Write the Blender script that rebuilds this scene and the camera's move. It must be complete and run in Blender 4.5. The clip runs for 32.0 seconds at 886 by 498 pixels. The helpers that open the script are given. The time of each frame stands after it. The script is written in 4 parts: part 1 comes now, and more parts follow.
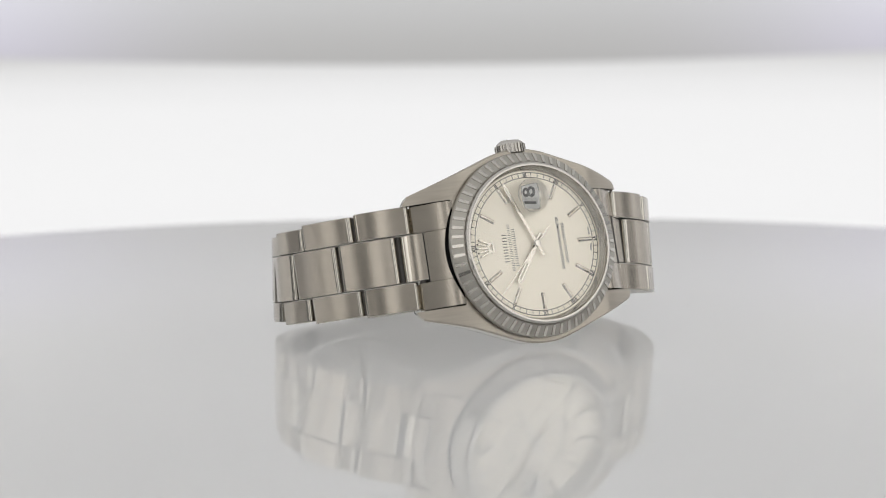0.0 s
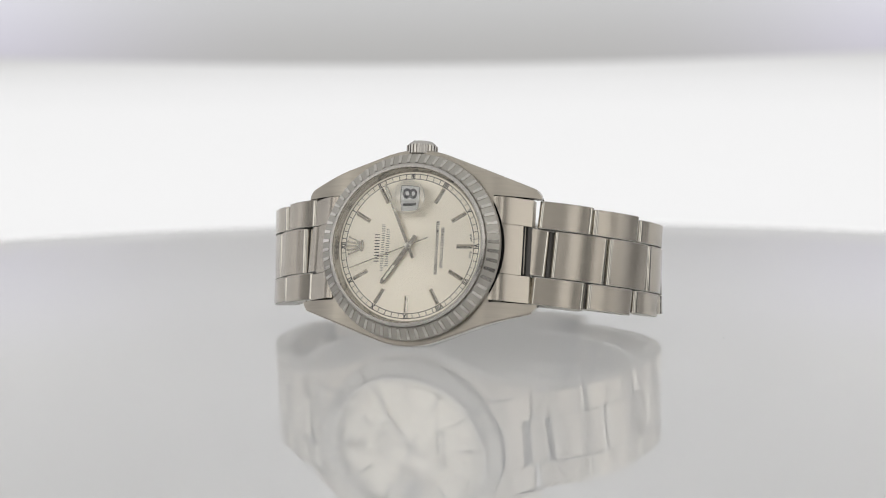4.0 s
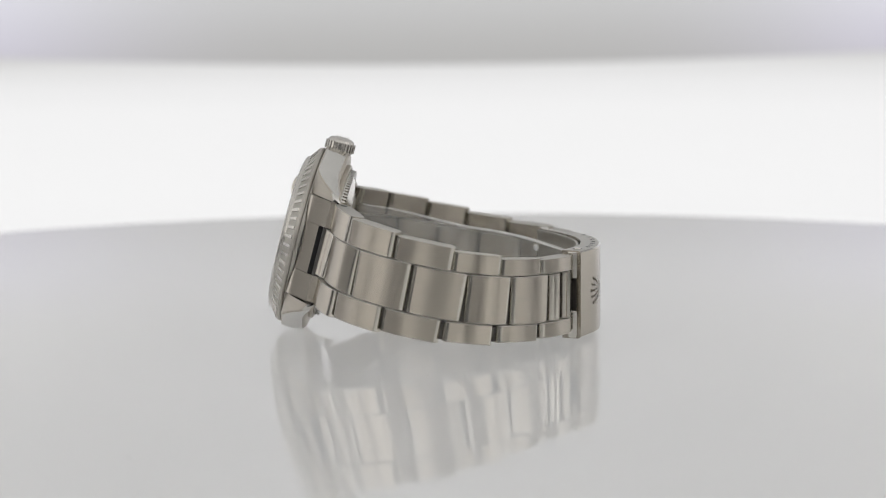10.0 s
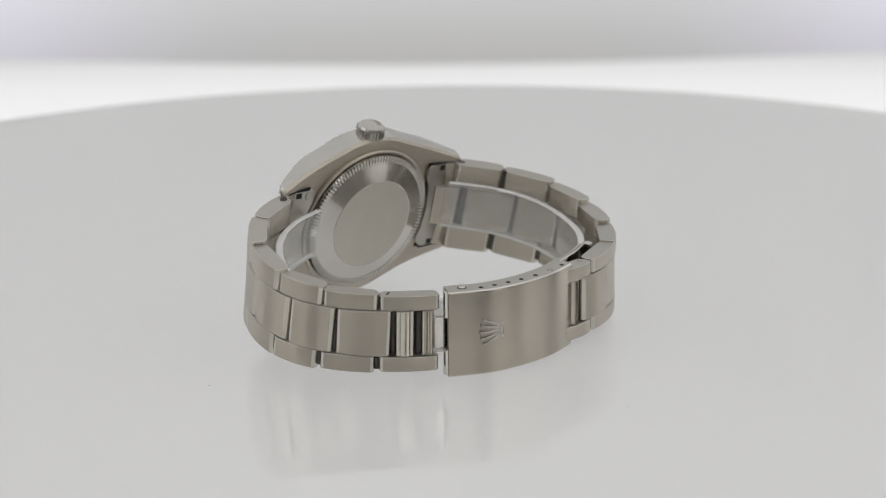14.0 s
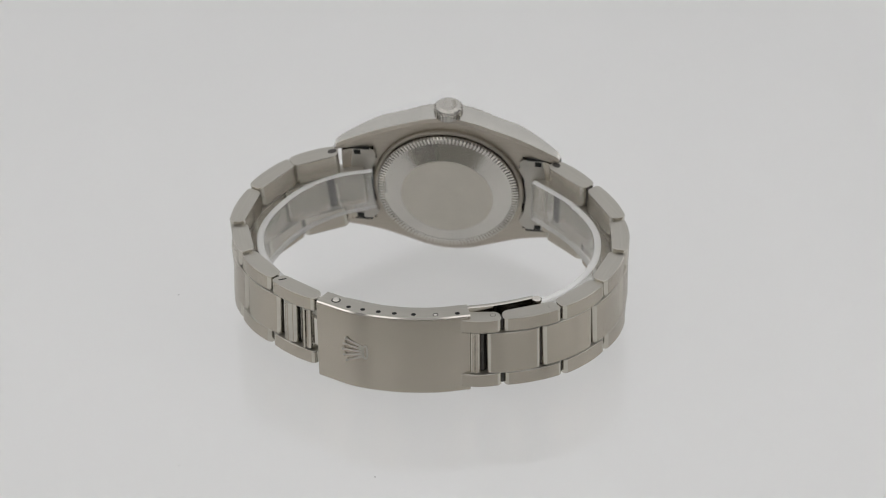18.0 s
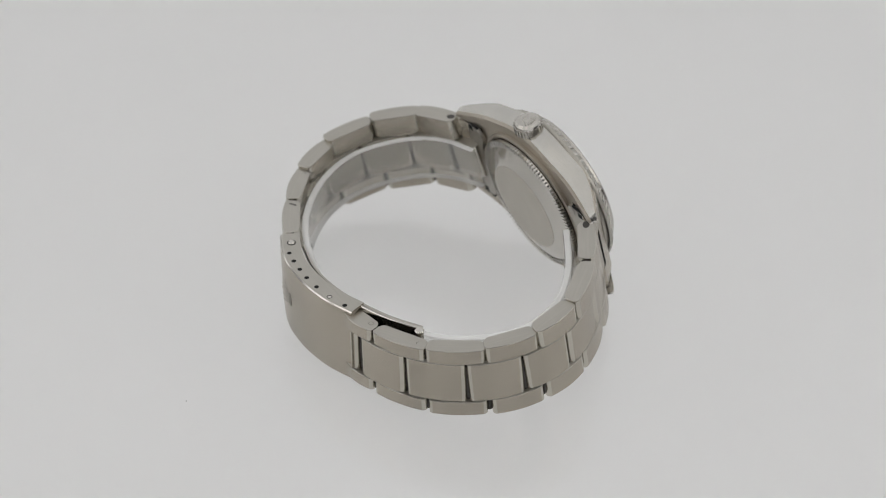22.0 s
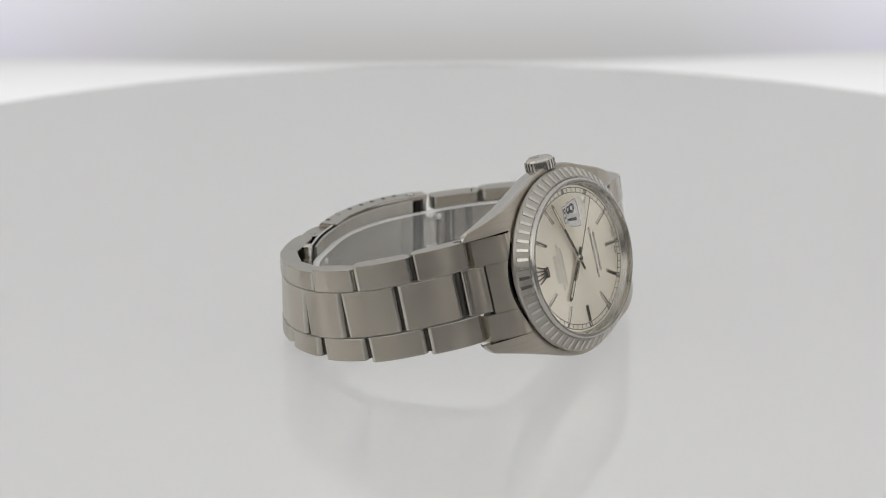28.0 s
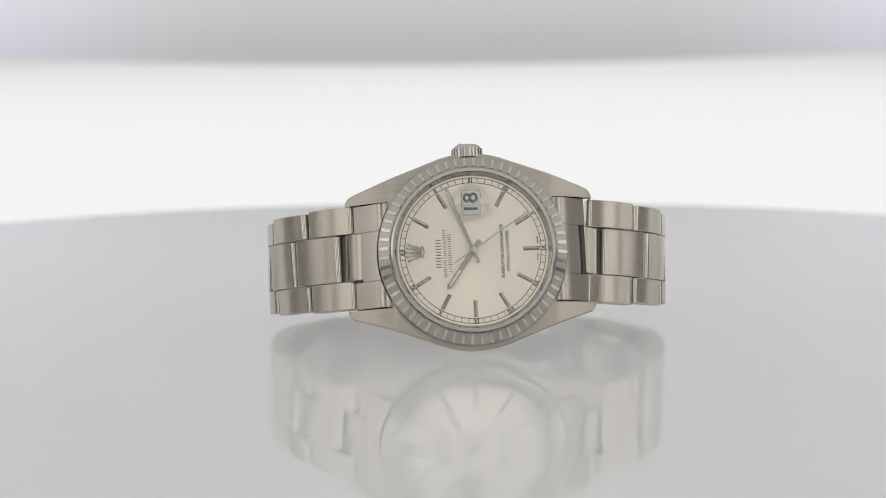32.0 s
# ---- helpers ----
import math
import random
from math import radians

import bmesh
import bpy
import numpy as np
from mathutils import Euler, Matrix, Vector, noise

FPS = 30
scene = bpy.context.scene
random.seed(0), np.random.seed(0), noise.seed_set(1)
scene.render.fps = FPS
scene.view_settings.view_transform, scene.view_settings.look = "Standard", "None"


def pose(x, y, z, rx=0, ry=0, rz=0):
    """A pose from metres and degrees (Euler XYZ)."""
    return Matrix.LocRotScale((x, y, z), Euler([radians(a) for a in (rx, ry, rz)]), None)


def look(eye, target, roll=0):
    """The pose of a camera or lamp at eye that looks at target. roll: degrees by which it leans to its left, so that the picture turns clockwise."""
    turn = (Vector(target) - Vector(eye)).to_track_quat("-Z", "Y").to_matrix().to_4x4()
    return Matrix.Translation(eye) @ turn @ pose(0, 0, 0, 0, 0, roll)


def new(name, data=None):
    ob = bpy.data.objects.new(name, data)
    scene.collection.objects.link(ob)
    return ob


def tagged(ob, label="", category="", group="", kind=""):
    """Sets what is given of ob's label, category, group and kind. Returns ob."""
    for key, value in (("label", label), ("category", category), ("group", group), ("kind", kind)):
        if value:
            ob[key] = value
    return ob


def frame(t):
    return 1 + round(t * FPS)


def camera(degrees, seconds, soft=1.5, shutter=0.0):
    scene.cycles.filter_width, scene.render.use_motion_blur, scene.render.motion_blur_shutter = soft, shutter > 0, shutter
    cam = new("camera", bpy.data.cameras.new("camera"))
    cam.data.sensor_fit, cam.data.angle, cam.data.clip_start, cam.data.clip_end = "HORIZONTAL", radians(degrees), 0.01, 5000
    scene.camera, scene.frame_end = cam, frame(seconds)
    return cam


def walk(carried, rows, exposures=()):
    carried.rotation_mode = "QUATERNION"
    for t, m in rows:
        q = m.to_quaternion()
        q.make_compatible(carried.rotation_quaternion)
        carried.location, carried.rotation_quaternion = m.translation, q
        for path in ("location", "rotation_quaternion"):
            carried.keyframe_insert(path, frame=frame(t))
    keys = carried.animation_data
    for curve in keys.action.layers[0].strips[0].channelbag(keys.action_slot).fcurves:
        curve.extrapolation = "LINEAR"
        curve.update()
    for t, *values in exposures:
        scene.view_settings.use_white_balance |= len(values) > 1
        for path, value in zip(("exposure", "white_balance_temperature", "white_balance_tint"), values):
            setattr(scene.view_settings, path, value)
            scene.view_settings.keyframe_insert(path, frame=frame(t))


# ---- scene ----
# ---------------------------------------------------------------- camera
MM = 0.001
BASE_TILT = 6.15          # degrees by which the camera looks down on the level turntable
PIVOT_Z = 9.26 * MM       # the tilting axis lies this high over the plate
PIVOT_Y = 0.87 * MM
cam = camera(23.68, 32.0, 1.0)
cam.data.dof.use_dof = True
cam.data.dof.focus_distance = 0.405
cam.data.dof.aperture_fstop = 20.0

_b = radians(BASE_TILT)
# the pivot in the camera's own axes: right, up, ahead
_right, _up, _ahead = 0.96 * MM, -6.27 * MM, 0.4264
_ahead_v = Vector((0, math.cos(_b), -math.sin(_b)))
_up_v = Vector((0, math.sin(_b), math.cos(_b)))
EYE = Vector((0, 0, PIVOT_Z)) - _ahead * _ahead_v - _up * _up_v - Vector((_right, 0, 0))
CAMERA_POSE = look(EYE, EYE + _ahead_v, -0.5)
walk(cam, [(0.0, CAMERA_POSE), (32.0, CAMERA_POSE)])

# tilt of the plate towards the camera and its turn, second by second
TILT = [6.6, 6.2, 6.05, 6.1, 6.15, 6.3, 6.4, 6.4, 6.4, 6.55, 6.9, 8.5, 11.3, 14.1, 17.2, 20.3, 23.1, 25.9, 29.0, 31.9, 34.4, 35.9,
        36.0, 34.3, 31.2, 28.4, 25.3, 21.9, 18.8, 16.1, 13.3, 10.4, 7.8]
TURN = [22.3, 10.45, -1.36, -13.18, -25.07, -37.04, -49.05, -61.02, -72.94, -85.02, -97.17, -109.27, -121.35, -133.43, -145.44, -157.41, -169.36,
        -181.33, -193.33, -205.36, -217.42, -229.56, -241.78, -254.06, -266.4, -278.69, -290.94, -303.18, -315.41, -327.66, -339.92, -352.15, -362.09]


def plate_pose(t):
    i = int(round(t))
    return (pose(0, 0, PIVOT_Z, TILT[i] - BASE_TILT) @ pose(0, PIVOT_Y, -PIVOT_Z, 0, 0, TURN[i]))


# ---------------------------------------------------------------- light
world = bpy.data.worlds.new("studio")
scene.world = world
world.use_nodes = True
world.node_tree.nodes["Background"].inputs[0].default_value = (0.9, 0.92, 1.0, 1)
world.node_tree.nodes["Background"].inputs[1].default_value = 0.05
scene.view_settings.exposure = 0.0


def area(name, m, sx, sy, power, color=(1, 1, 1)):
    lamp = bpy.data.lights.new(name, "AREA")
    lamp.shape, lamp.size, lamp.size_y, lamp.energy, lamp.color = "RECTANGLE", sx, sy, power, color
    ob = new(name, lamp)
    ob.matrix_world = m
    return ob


# added unseen lamp: lights the milky acrylic plate from below and thins its shadows
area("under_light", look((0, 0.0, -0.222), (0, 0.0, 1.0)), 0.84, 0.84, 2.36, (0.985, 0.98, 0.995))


# ---------------------------------------------------------------- materials
def material(name):
    mat = bpy.data.materials.new(name)
    mat.use_nodes = True
    tree = mat.node_tree
    return mat, tree, tree.nodes["Principled BSDF"]


def node(tree, kind, **values):
    n = tree.nodes.new(kind)
    for key, value in values.items():
        if key in n.inputs:
            n.inputs[key].default_value = value
    return n


def ramp(tree, fac, stops):
    n = tree.nodes.new("ShaderNodeValToRGB")
    while len(n.color_ramp.elements) < len(stops):
        n.color_ramp.elements.new(0.5)
    for el, (p, c) in zip(n.color_ramp.elements, stops):
        el.position, el.color = p, (*c, 1)
    tree.links.new(fac, n.inputs[0])
    return n


def steel(name, base, rough, across=None, brush=0.0, spots=0.03):
    """Stainless steel. across: the part's axis at right angles to the brushing; brush: how one-way it is."""
    mat, tree, bsdf = material(name)
    bsdf.inputs["Metallic"].default_value = 1.0
    coords = tree.nodes.new("ShaderNodeTexCoord")
    mp = tree.nodes.new("ShaderNodeMapping")
    mp.inputs["Scale"].default_value = (250, 250, 250)
    if across:
        mp.inputs["Scale"].default_value = [2600 if c else 160 for c in across]
    tree.links.new(coords.outputs["Object"], mp.inputs["Vector"])
    cloud = node(tree, "ShaderNodeTexNoise", Scale=1.0, Detail=3.0)
    tree.links.new(mp.outputs["Vector"], cloud.inputs["Vector"])
    lo, hi = [c * (1 - spots) for c in base], [min(1, c * (1 + spots)) for c in base]
    col = ramp(tree, cloud.outputs["Fac"], [(0.3, lo), (0.7, hi)])
    tree.links.new(col.outputs["Color"], bsdf.inputs["Base Color"])
    rr = tree.nodes.new("ShaderNodeMapRange")
    rr.inputs["To Min"].default_value, rr.inputs["To Max"].default_value = rough * 0.93, rough * 1.07
    tree.links.new(cloud.outputs["Fac"], rr.inputs["Value"])
    tree.links.new(rr.outputs["Result"], bsdf.inputs["Roughness"])
    if across:
        turn = tree.nodes.new("ShaderNodeVectorTransform")
        turn.vector_type, turn.convert_from, turn.convert_to = "VECTOR", "OBJECT", "WORLD"
        turn.inputs[0].default_value = across
        tree.links.new(turn.outputs[0], bsdf.inputs["Tangent"])
        bsdf.inputs["Anisotropic"].default_value = brush
    return mat


STEEL = (0.462, 0.422, 0.362)
M_BRUSHED = steel("brushed_steel", STEEL, 0.25, (0, 0, 1), 0.96, 0.03)
M_SIDE = steel("satin_steel", (0.47, 0.45, 0.41), 0.36, (0, 1, 0), 0.8, 0.04)
M_POLISHED = steel("polished_steel", (0.60, 0.58, 0.54), 0.12)
M_MARKER = steel("marker_steel", (0.54, 0.51, 0.46), 0.12)
M_RING = steel("bright_ring_steel", (0.52, 0.50, 0.465), 0.25)
M_BAR = steel("polished_bar_steel", (0.54, 0.52, 0.475), 0.17)
M_FLANK = steel("polished_flank_steel", (0.55, 0.535, 0.50), 0.16)
M_BEZEL = steel("matt_bezel_steel", (0.43, 0.41, 0.37), 0.40)
M_CASE = steel("case_steel", STEEL, 0.42, (0, 0, 1), 0.35, 0.05)
M_END = steel("link_end_steel", (0.54, 0.515, 0.46), 0.13, (0, 0, 1), 0.6, 0.03)
M_BACK = steel("case_back_steel", (0.52, 0.49, 0.435), 0.32)
# darkened steel: the shade of gaps put into the colour, also used for dark rims
M_DARK = steel("dark_recess", (0.10, 0.095, 0.09), 0.5)


def plain(name, base, rough=0.5, metal=0.0):
    mat, tree, bsdf = material(name)
    bsdf.inputs["Base Color"].default_value = (*base, 1)
    bsdf.inputs["Roughness"].default_value = rough
    bsdf.inputs["Metallic"].default_value = metal
    return mat


M_INK = plain("black_print", (0.015, 0.015, 0.016), 0.5)
M_HOLE = plain("black_hole", (0.01, 0.01, 0.01), 0.9)
M_DATE = plain("white_date_disc", (0.8, 0.8, 0.79), 0.6)
M_DUST = plain("grey_dust", (0.22, 0.21, 0.2), 0.9)
M_LUME = plain("cream_lume", (0.75, 0.72, 0.62), 0.6)

M_DIAL, _t, _p = material("silver_sunray_dial")
_p.inputs["Base Color"].default_value = (0.92, 0.86, 0.745, 1)
_p.inputs["Metallic"].default_value = 0.5
_p.inputs["Roughness"].default_value = 0.42
_p.inputs["Anisotropic"].default_value = 0.75
_tan = _t.nodes.new("ShaderNodeTangent")
_tan.direction_type, _tan.axis = "RADIAL", "Y"
_t.links.new(_tan.outputs["Tangent"], _p.inputs["Tangent"])

M_GLASS, _t, _p = material("sapphire")
_p.inputs["Base Color"].default_value = (1, 1, 1, 1)
_p.inputs["Roughness"].default_value = 0.0
_p.inputs["IOR"].default_value = 2.0
_p.inputs["Transmission Weight"].default_value = 1.0

# the flat crystal: clear, with a gloss that grows at a slant
M_CRYSTAL, _t, _p = material("flat_crystal")
_lw = _t.nodes.new("ShaderNodeLayerWeight")
_pw = _t.nodes.new("ShaderNodeMath")
_pw.operation = "POWER"
_pw.inputs[1].default_value = 3.6
_t.links.new(_lw.outputs["Facing"], _pw.inputs[0])
_sc = _t.nodes.new("ShaderNodeMath")
_sc.operation = "MULTIPLY_ADD"
_sc.inputs[1].default_value, _sc.inputs[2].default_value = 0.88, 0.045
_t.links.new(_pw.outputs[0], _sc.inputs[0])
_cl = node(_t, "ShaderNodeBsdfTransparent", Color=(0.99, 0.99, 0.985, 1))
_gs = node(_t, "ShaderNodeBsdfGlossy", Roughness=0.0, Color=(1, 1, 1, 1))
_ms = node(_t, "ShaderNodeMixShader")
_t.links.new(_sc.outputs[0], _ms.inputs[0])
_t.links.new(_cl.outputs[0], _ms.inputs[1])
_t.links.new(_gs.outputs[0], _ms.inputs[2])
_t.links.new(_ms.outputs[0], _t.nodes["Material Output"].inputs["Surface"])

# the crystal's coated inner face
M_INNER, _t, _p = material("coated_crystal_face")
_cl = node(_t, "ShaderNodeBsdfTransparent", Color=(0.99, 0.99, 0.985, 1))
_t.links.new(_cl.outputs[0], _t.nodes["Material Output"].inputs["Surface"])

M_PLASTIC, _t, _p = material("frosted_plastic_edge")
_p.inputs["Base Color"].default_value = (0.92, 0.92, 0.91, 1)
_p.inputs["Roughness"].default_value = 0.25
_p.inputs["IOR"].default_value = 1.35
_p.inputs["Transmission Weight"].default_value = 0.35

# clear sheet plastic: see-through, a little hazy, glossy at a slant
M_CLEAR, _t, _p = material("clear_plastic")
_lw = _t.nodes.new("ShaderNodeLayerWeight")
_pw = _t.nodes.new("ShaderNodeMath")
_pw.operation = "POWER"
_pw.inputs[1].default_value = 4.0
_t.links.new(_lw.outputs["Facing"], _pw.inputs[0])
_sc = _t.nodes.new("ShaderNodeMath")
_sc.operation = "MULTIPLY_ADD"
_sc.inputs[1].default_value, _sc.inputs[2].default_value = 0.5, 0.04
_t.links.new(_pw.outputs[0], _sc.inputs[0])
_cl = node(_t, "ShaderNodeBsdfTransparent", Color=(0.95, 0.95, 0.945, 1))
_hz = node(_t, "ShaderNodeBsdfDiffuse", Color=(0.85, 0.85, 0.84, 1))
_mh = node(_t, "ShaderNodeMixShader", Fac=0.10)
_t.links.new(_cl.outputs[0], _mh.inputs[1])
_t.links.new(_hz.outputs[0], _mh.inputs[2])
_gs = node(_t, "ShaderNodeBsdfGlossy", Roughness=0.08, Color=(1, 1, 1, 1))
_ms = node(_t, "ShaderNodeMixShader")
_t.links.new(_sc.outputs[0], _ms.inputs[0])
_t.links.new(_mh.outputs[0], _ms.inputs[1])
_t.links.new(_gs.outputs[0], _ms.inputs[2])
_t.links.new(_ms.outputs[0], _t.nodes["Material Output"].inputs["Surface"])

M_PLATE, _t, _p = material("white_acrylic")
_c = _t.nodes.new("ShaderNodeTexCoord")
_n = node(_t, "ShaderNodeTexNoise", Scale=9.0, Detail=4.0)
_t.links.new(_c.outputs["Object"], _n.inputs["Vector"])
_r = ramp(_t, _n.outputs["Fac"], [(0.3, (0.77, 0.76, 0.755)), (0.7, (0.80, 0.79, 0.785))])
_t.links.new(_r.outputs["Color"], _p.inputs["Base Color"])
# milky body under a clear gloss
_df = node(_t, "ShaderNodeBsdfDiffuse")
_t.links.new(_r.outputs["Color"], _df.inputs["Color"])
_tr = node(_t, "ShaderNodeBsdfTranslucent", Color=(0.95, 0.95, 0.94, 1))
_mx = node(_t, "ShaderNodeMixShader", Fac=0.93)
_t.links.new(_df.outputs[0], _mx.inputs[1])
_t.links.new(_tr.outputs[0], _mx.inputs[2])
_gl = node(_t, "ShaderNodeBsdfGlossy", Roughness=0.006, Color=(1, 1, 1, 1))
_fr = node(_t, "ShaderNodeFresnel", IOR=1.68)
_gm = node(_t, "ShaderNodeMixShader")
_t.links.new(_fr.outputs[0], _gm.inputs[0])
_t.links.new(_mx.outputs[0], _gm.inputs[1])
_t.links.new(_gl.outputs[0], _gm.inputs[2])
_t.links.new(_gm.outputs[0], _t.nodes["Material Output"].inputs["Surface"])

M_WALL, _t, _p = material("white_tent_cloth")
_c = _t.nodes.new("ShaderNodeTexCoord")
_n = node(_t, "ShaderNodeTexNoise", Scale=5.0, Detail=4.0)
_t.links.new(_c.outputs["Object"], _n.inputs["Vector"])
_r = ramp(_t, _n.outputs["Fac"], [(0.3, (0.74, 0.73, 0.74)), (0.7, (0.80, 0.79, 0.80))])
_t.links.new(_r.outputs["Color"], _p.inputs["Base Color"])
_p.inputs["Roughness"].default_value = 0.9


# for the added wall out of view, kept dark to darken the steel's reflections
M_FRONT, _t, _p = material("dark_front_wall")
_c = _t.nodes.new("ShaderNodeTexCoord")
_n = node(_t, "ShaderNodeTexNoise", Scale=6.0, Detail=4.0)
_t.links.new(_c.outputs["Object"], _n.inputs["Vector"])
_r = ramp(_t, _n.outputs["Fac"], [(0.3, (0.07, 0.07, 0.07)), (0.7, (0.11, 0.11, 0.11))])
_t.links.new(_r.outputs["Color"], _p.inputs["Base Color"])
_p.inputs["Roughness"].default_value = 0.9


def glow(name, color, strength):
    mat, tree, bsdf = material(name)
    bsdf.inputs["Base Color"].default_value = (0.3, 0.3, 0.3, 1)
    bsdf.inputs["Emission Color"].default_value = (*color, 1)
    bsdf.inputs["Emission Strength"].default_value = strength
    return mat


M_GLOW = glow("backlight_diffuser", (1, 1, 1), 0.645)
# falloff painted into the emission: the diffuser dims towards its upper edge
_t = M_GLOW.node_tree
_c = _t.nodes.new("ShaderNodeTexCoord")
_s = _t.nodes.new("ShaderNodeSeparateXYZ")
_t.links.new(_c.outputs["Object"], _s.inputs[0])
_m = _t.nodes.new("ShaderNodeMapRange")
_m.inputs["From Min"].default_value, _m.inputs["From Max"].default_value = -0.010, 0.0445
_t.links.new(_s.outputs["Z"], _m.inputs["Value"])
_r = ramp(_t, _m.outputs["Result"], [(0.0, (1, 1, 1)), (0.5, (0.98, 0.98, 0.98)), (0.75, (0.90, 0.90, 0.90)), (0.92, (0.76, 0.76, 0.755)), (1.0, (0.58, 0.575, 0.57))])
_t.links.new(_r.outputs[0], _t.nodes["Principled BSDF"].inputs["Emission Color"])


def painted_tent_glow():
    """Dome glow painted by height and direction: bright overhead and at the sides, dimmer at the back and behind the
    camera.
    """
    mat, tree, bsdf = material("painted_tent_glow")
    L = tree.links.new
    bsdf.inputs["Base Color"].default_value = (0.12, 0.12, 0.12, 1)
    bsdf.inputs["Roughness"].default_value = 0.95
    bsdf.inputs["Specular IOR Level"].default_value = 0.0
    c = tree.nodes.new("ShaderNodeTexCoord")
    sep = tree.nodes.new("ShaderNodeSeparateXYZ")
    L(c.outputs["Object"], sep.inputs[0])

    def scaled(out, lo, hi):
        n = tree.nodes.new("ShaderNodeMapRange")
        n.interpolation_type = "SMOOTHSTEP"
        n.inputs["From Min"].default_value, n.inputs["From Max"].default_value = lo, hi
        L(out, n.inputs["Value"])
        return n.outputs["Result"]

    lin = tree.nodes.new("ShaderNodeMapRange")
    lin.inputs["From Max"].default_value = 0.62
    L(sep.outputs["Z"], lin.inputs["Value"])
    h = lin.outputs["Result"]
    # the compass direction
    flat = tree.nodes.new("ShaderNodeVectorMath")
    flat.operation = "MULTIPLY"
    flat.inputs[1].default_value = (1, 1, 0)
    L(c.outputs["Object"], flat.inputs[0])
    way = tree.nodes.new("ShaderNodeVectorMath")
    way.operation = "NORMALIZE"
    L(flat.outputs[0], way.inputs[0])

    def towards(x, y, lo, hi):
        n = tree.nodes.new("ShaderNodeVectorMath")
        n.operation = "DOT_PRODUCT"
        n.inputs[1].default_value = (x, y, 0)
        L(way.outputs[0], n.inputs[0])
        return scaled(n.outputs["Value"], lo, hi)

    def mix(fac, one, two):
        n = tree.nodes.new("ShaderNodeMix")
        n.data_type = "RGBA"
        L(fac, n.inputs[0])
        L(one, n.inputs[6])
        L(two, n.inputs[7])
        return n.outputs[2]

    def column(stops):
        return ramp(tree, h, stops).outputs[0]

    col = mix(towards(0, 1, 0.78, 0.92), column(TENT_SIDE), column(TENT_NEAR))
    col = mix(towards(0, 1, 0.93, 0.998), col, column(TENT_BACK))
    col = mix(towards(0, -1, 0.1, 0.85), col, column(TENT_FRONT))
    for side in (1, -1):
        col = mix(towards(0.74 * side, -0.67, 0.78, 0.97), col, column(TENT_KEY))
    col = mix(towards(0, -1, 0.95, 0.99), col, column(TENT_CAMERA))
    # bright and dark bands painted into the glow, for contrast in the steel
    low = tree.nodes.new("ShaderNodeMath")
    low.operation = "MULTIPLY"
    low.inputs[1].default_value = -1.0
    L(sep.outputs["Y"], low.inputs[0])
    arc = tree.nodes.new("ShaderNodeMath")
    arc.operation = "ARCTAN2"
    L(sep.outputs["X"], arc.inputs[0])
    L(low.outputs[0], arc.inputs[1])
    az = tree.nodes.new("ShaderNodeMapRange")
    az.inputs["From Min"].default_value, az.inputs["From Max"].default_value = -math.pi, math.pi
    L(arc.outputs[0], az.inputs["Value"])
    glow_bands = ramp(tree, az.outputs[0], [((d + 180) / 360, grey(v)) for d, v in TENT_BANDS])
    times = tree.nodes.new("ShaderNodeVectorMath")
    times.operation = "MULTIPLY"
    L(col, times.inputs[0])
    fade = mix(scaled(h, 0.32, 0.64), glow_bands.outputs[0], ramp(tree, h, [(0.0, grey(0.84)), (1.0, grey(0.84))]).outputs[0])
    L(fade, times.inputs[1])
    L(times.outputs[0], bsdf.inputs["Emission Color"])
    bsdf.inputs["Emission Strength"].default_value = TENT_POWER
    return mat


def grey(v, warm=0.0):
    return (v * (1 + warm), v, v * (1 - 1.5 * warm))


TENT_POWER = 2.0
# compass directions from the camera's side, and the painted glow there; the bands are made up
TENT_BANDS = [(-150, 0.77), (-136, 0.15), (-113, 1), (-103, 0.22), (-94, 0.22), (-86, 1), (-73, 1), (-66, 0.3), (-60, 1), (-50, 1), (-41, 0.05), (-32, 0.05), (-25, 0.95), (-17, 0.95), (-9, 0.3), (9, 0.3), (17, 0.95), (25, 0.95), (32, 0.05), (41, 0.05), (50, 1), (60, 1), (66, 0.3), (73, 1), (86, 1), (94, 0.22), (103, 0.22), (113, 1), (136, 0.15), (150, 0.77)]
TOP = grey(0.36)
# glow painted by height, one column for each direction
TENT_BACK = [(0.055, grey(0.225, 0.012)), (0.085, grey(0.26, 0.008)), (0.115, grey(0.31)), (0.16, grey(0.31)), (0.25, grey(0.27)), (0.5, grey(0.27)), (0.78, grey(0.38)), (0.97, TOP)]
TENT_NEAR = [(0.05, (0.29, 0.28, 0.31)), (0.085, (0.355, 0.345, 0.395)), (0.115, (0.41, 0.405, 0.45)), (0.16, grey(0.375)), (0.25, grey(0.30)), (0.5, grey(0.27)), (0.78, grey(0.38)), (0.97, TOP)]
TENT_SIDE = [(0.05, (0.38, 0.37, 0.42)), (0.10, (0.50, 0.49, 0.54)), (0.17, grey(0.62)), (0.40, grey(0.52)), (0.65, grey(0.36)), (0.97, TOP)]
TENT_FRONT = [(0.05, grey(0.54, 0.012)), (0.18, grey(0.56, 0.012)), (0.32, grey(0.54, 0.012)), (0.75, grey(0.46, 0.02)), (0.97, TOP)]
# made-up key light, painted into the dome at both front sides
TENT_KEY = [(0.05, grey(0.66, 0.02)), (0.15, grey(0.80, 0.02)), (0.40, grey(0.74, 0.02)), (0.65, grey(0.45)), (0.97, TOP)]
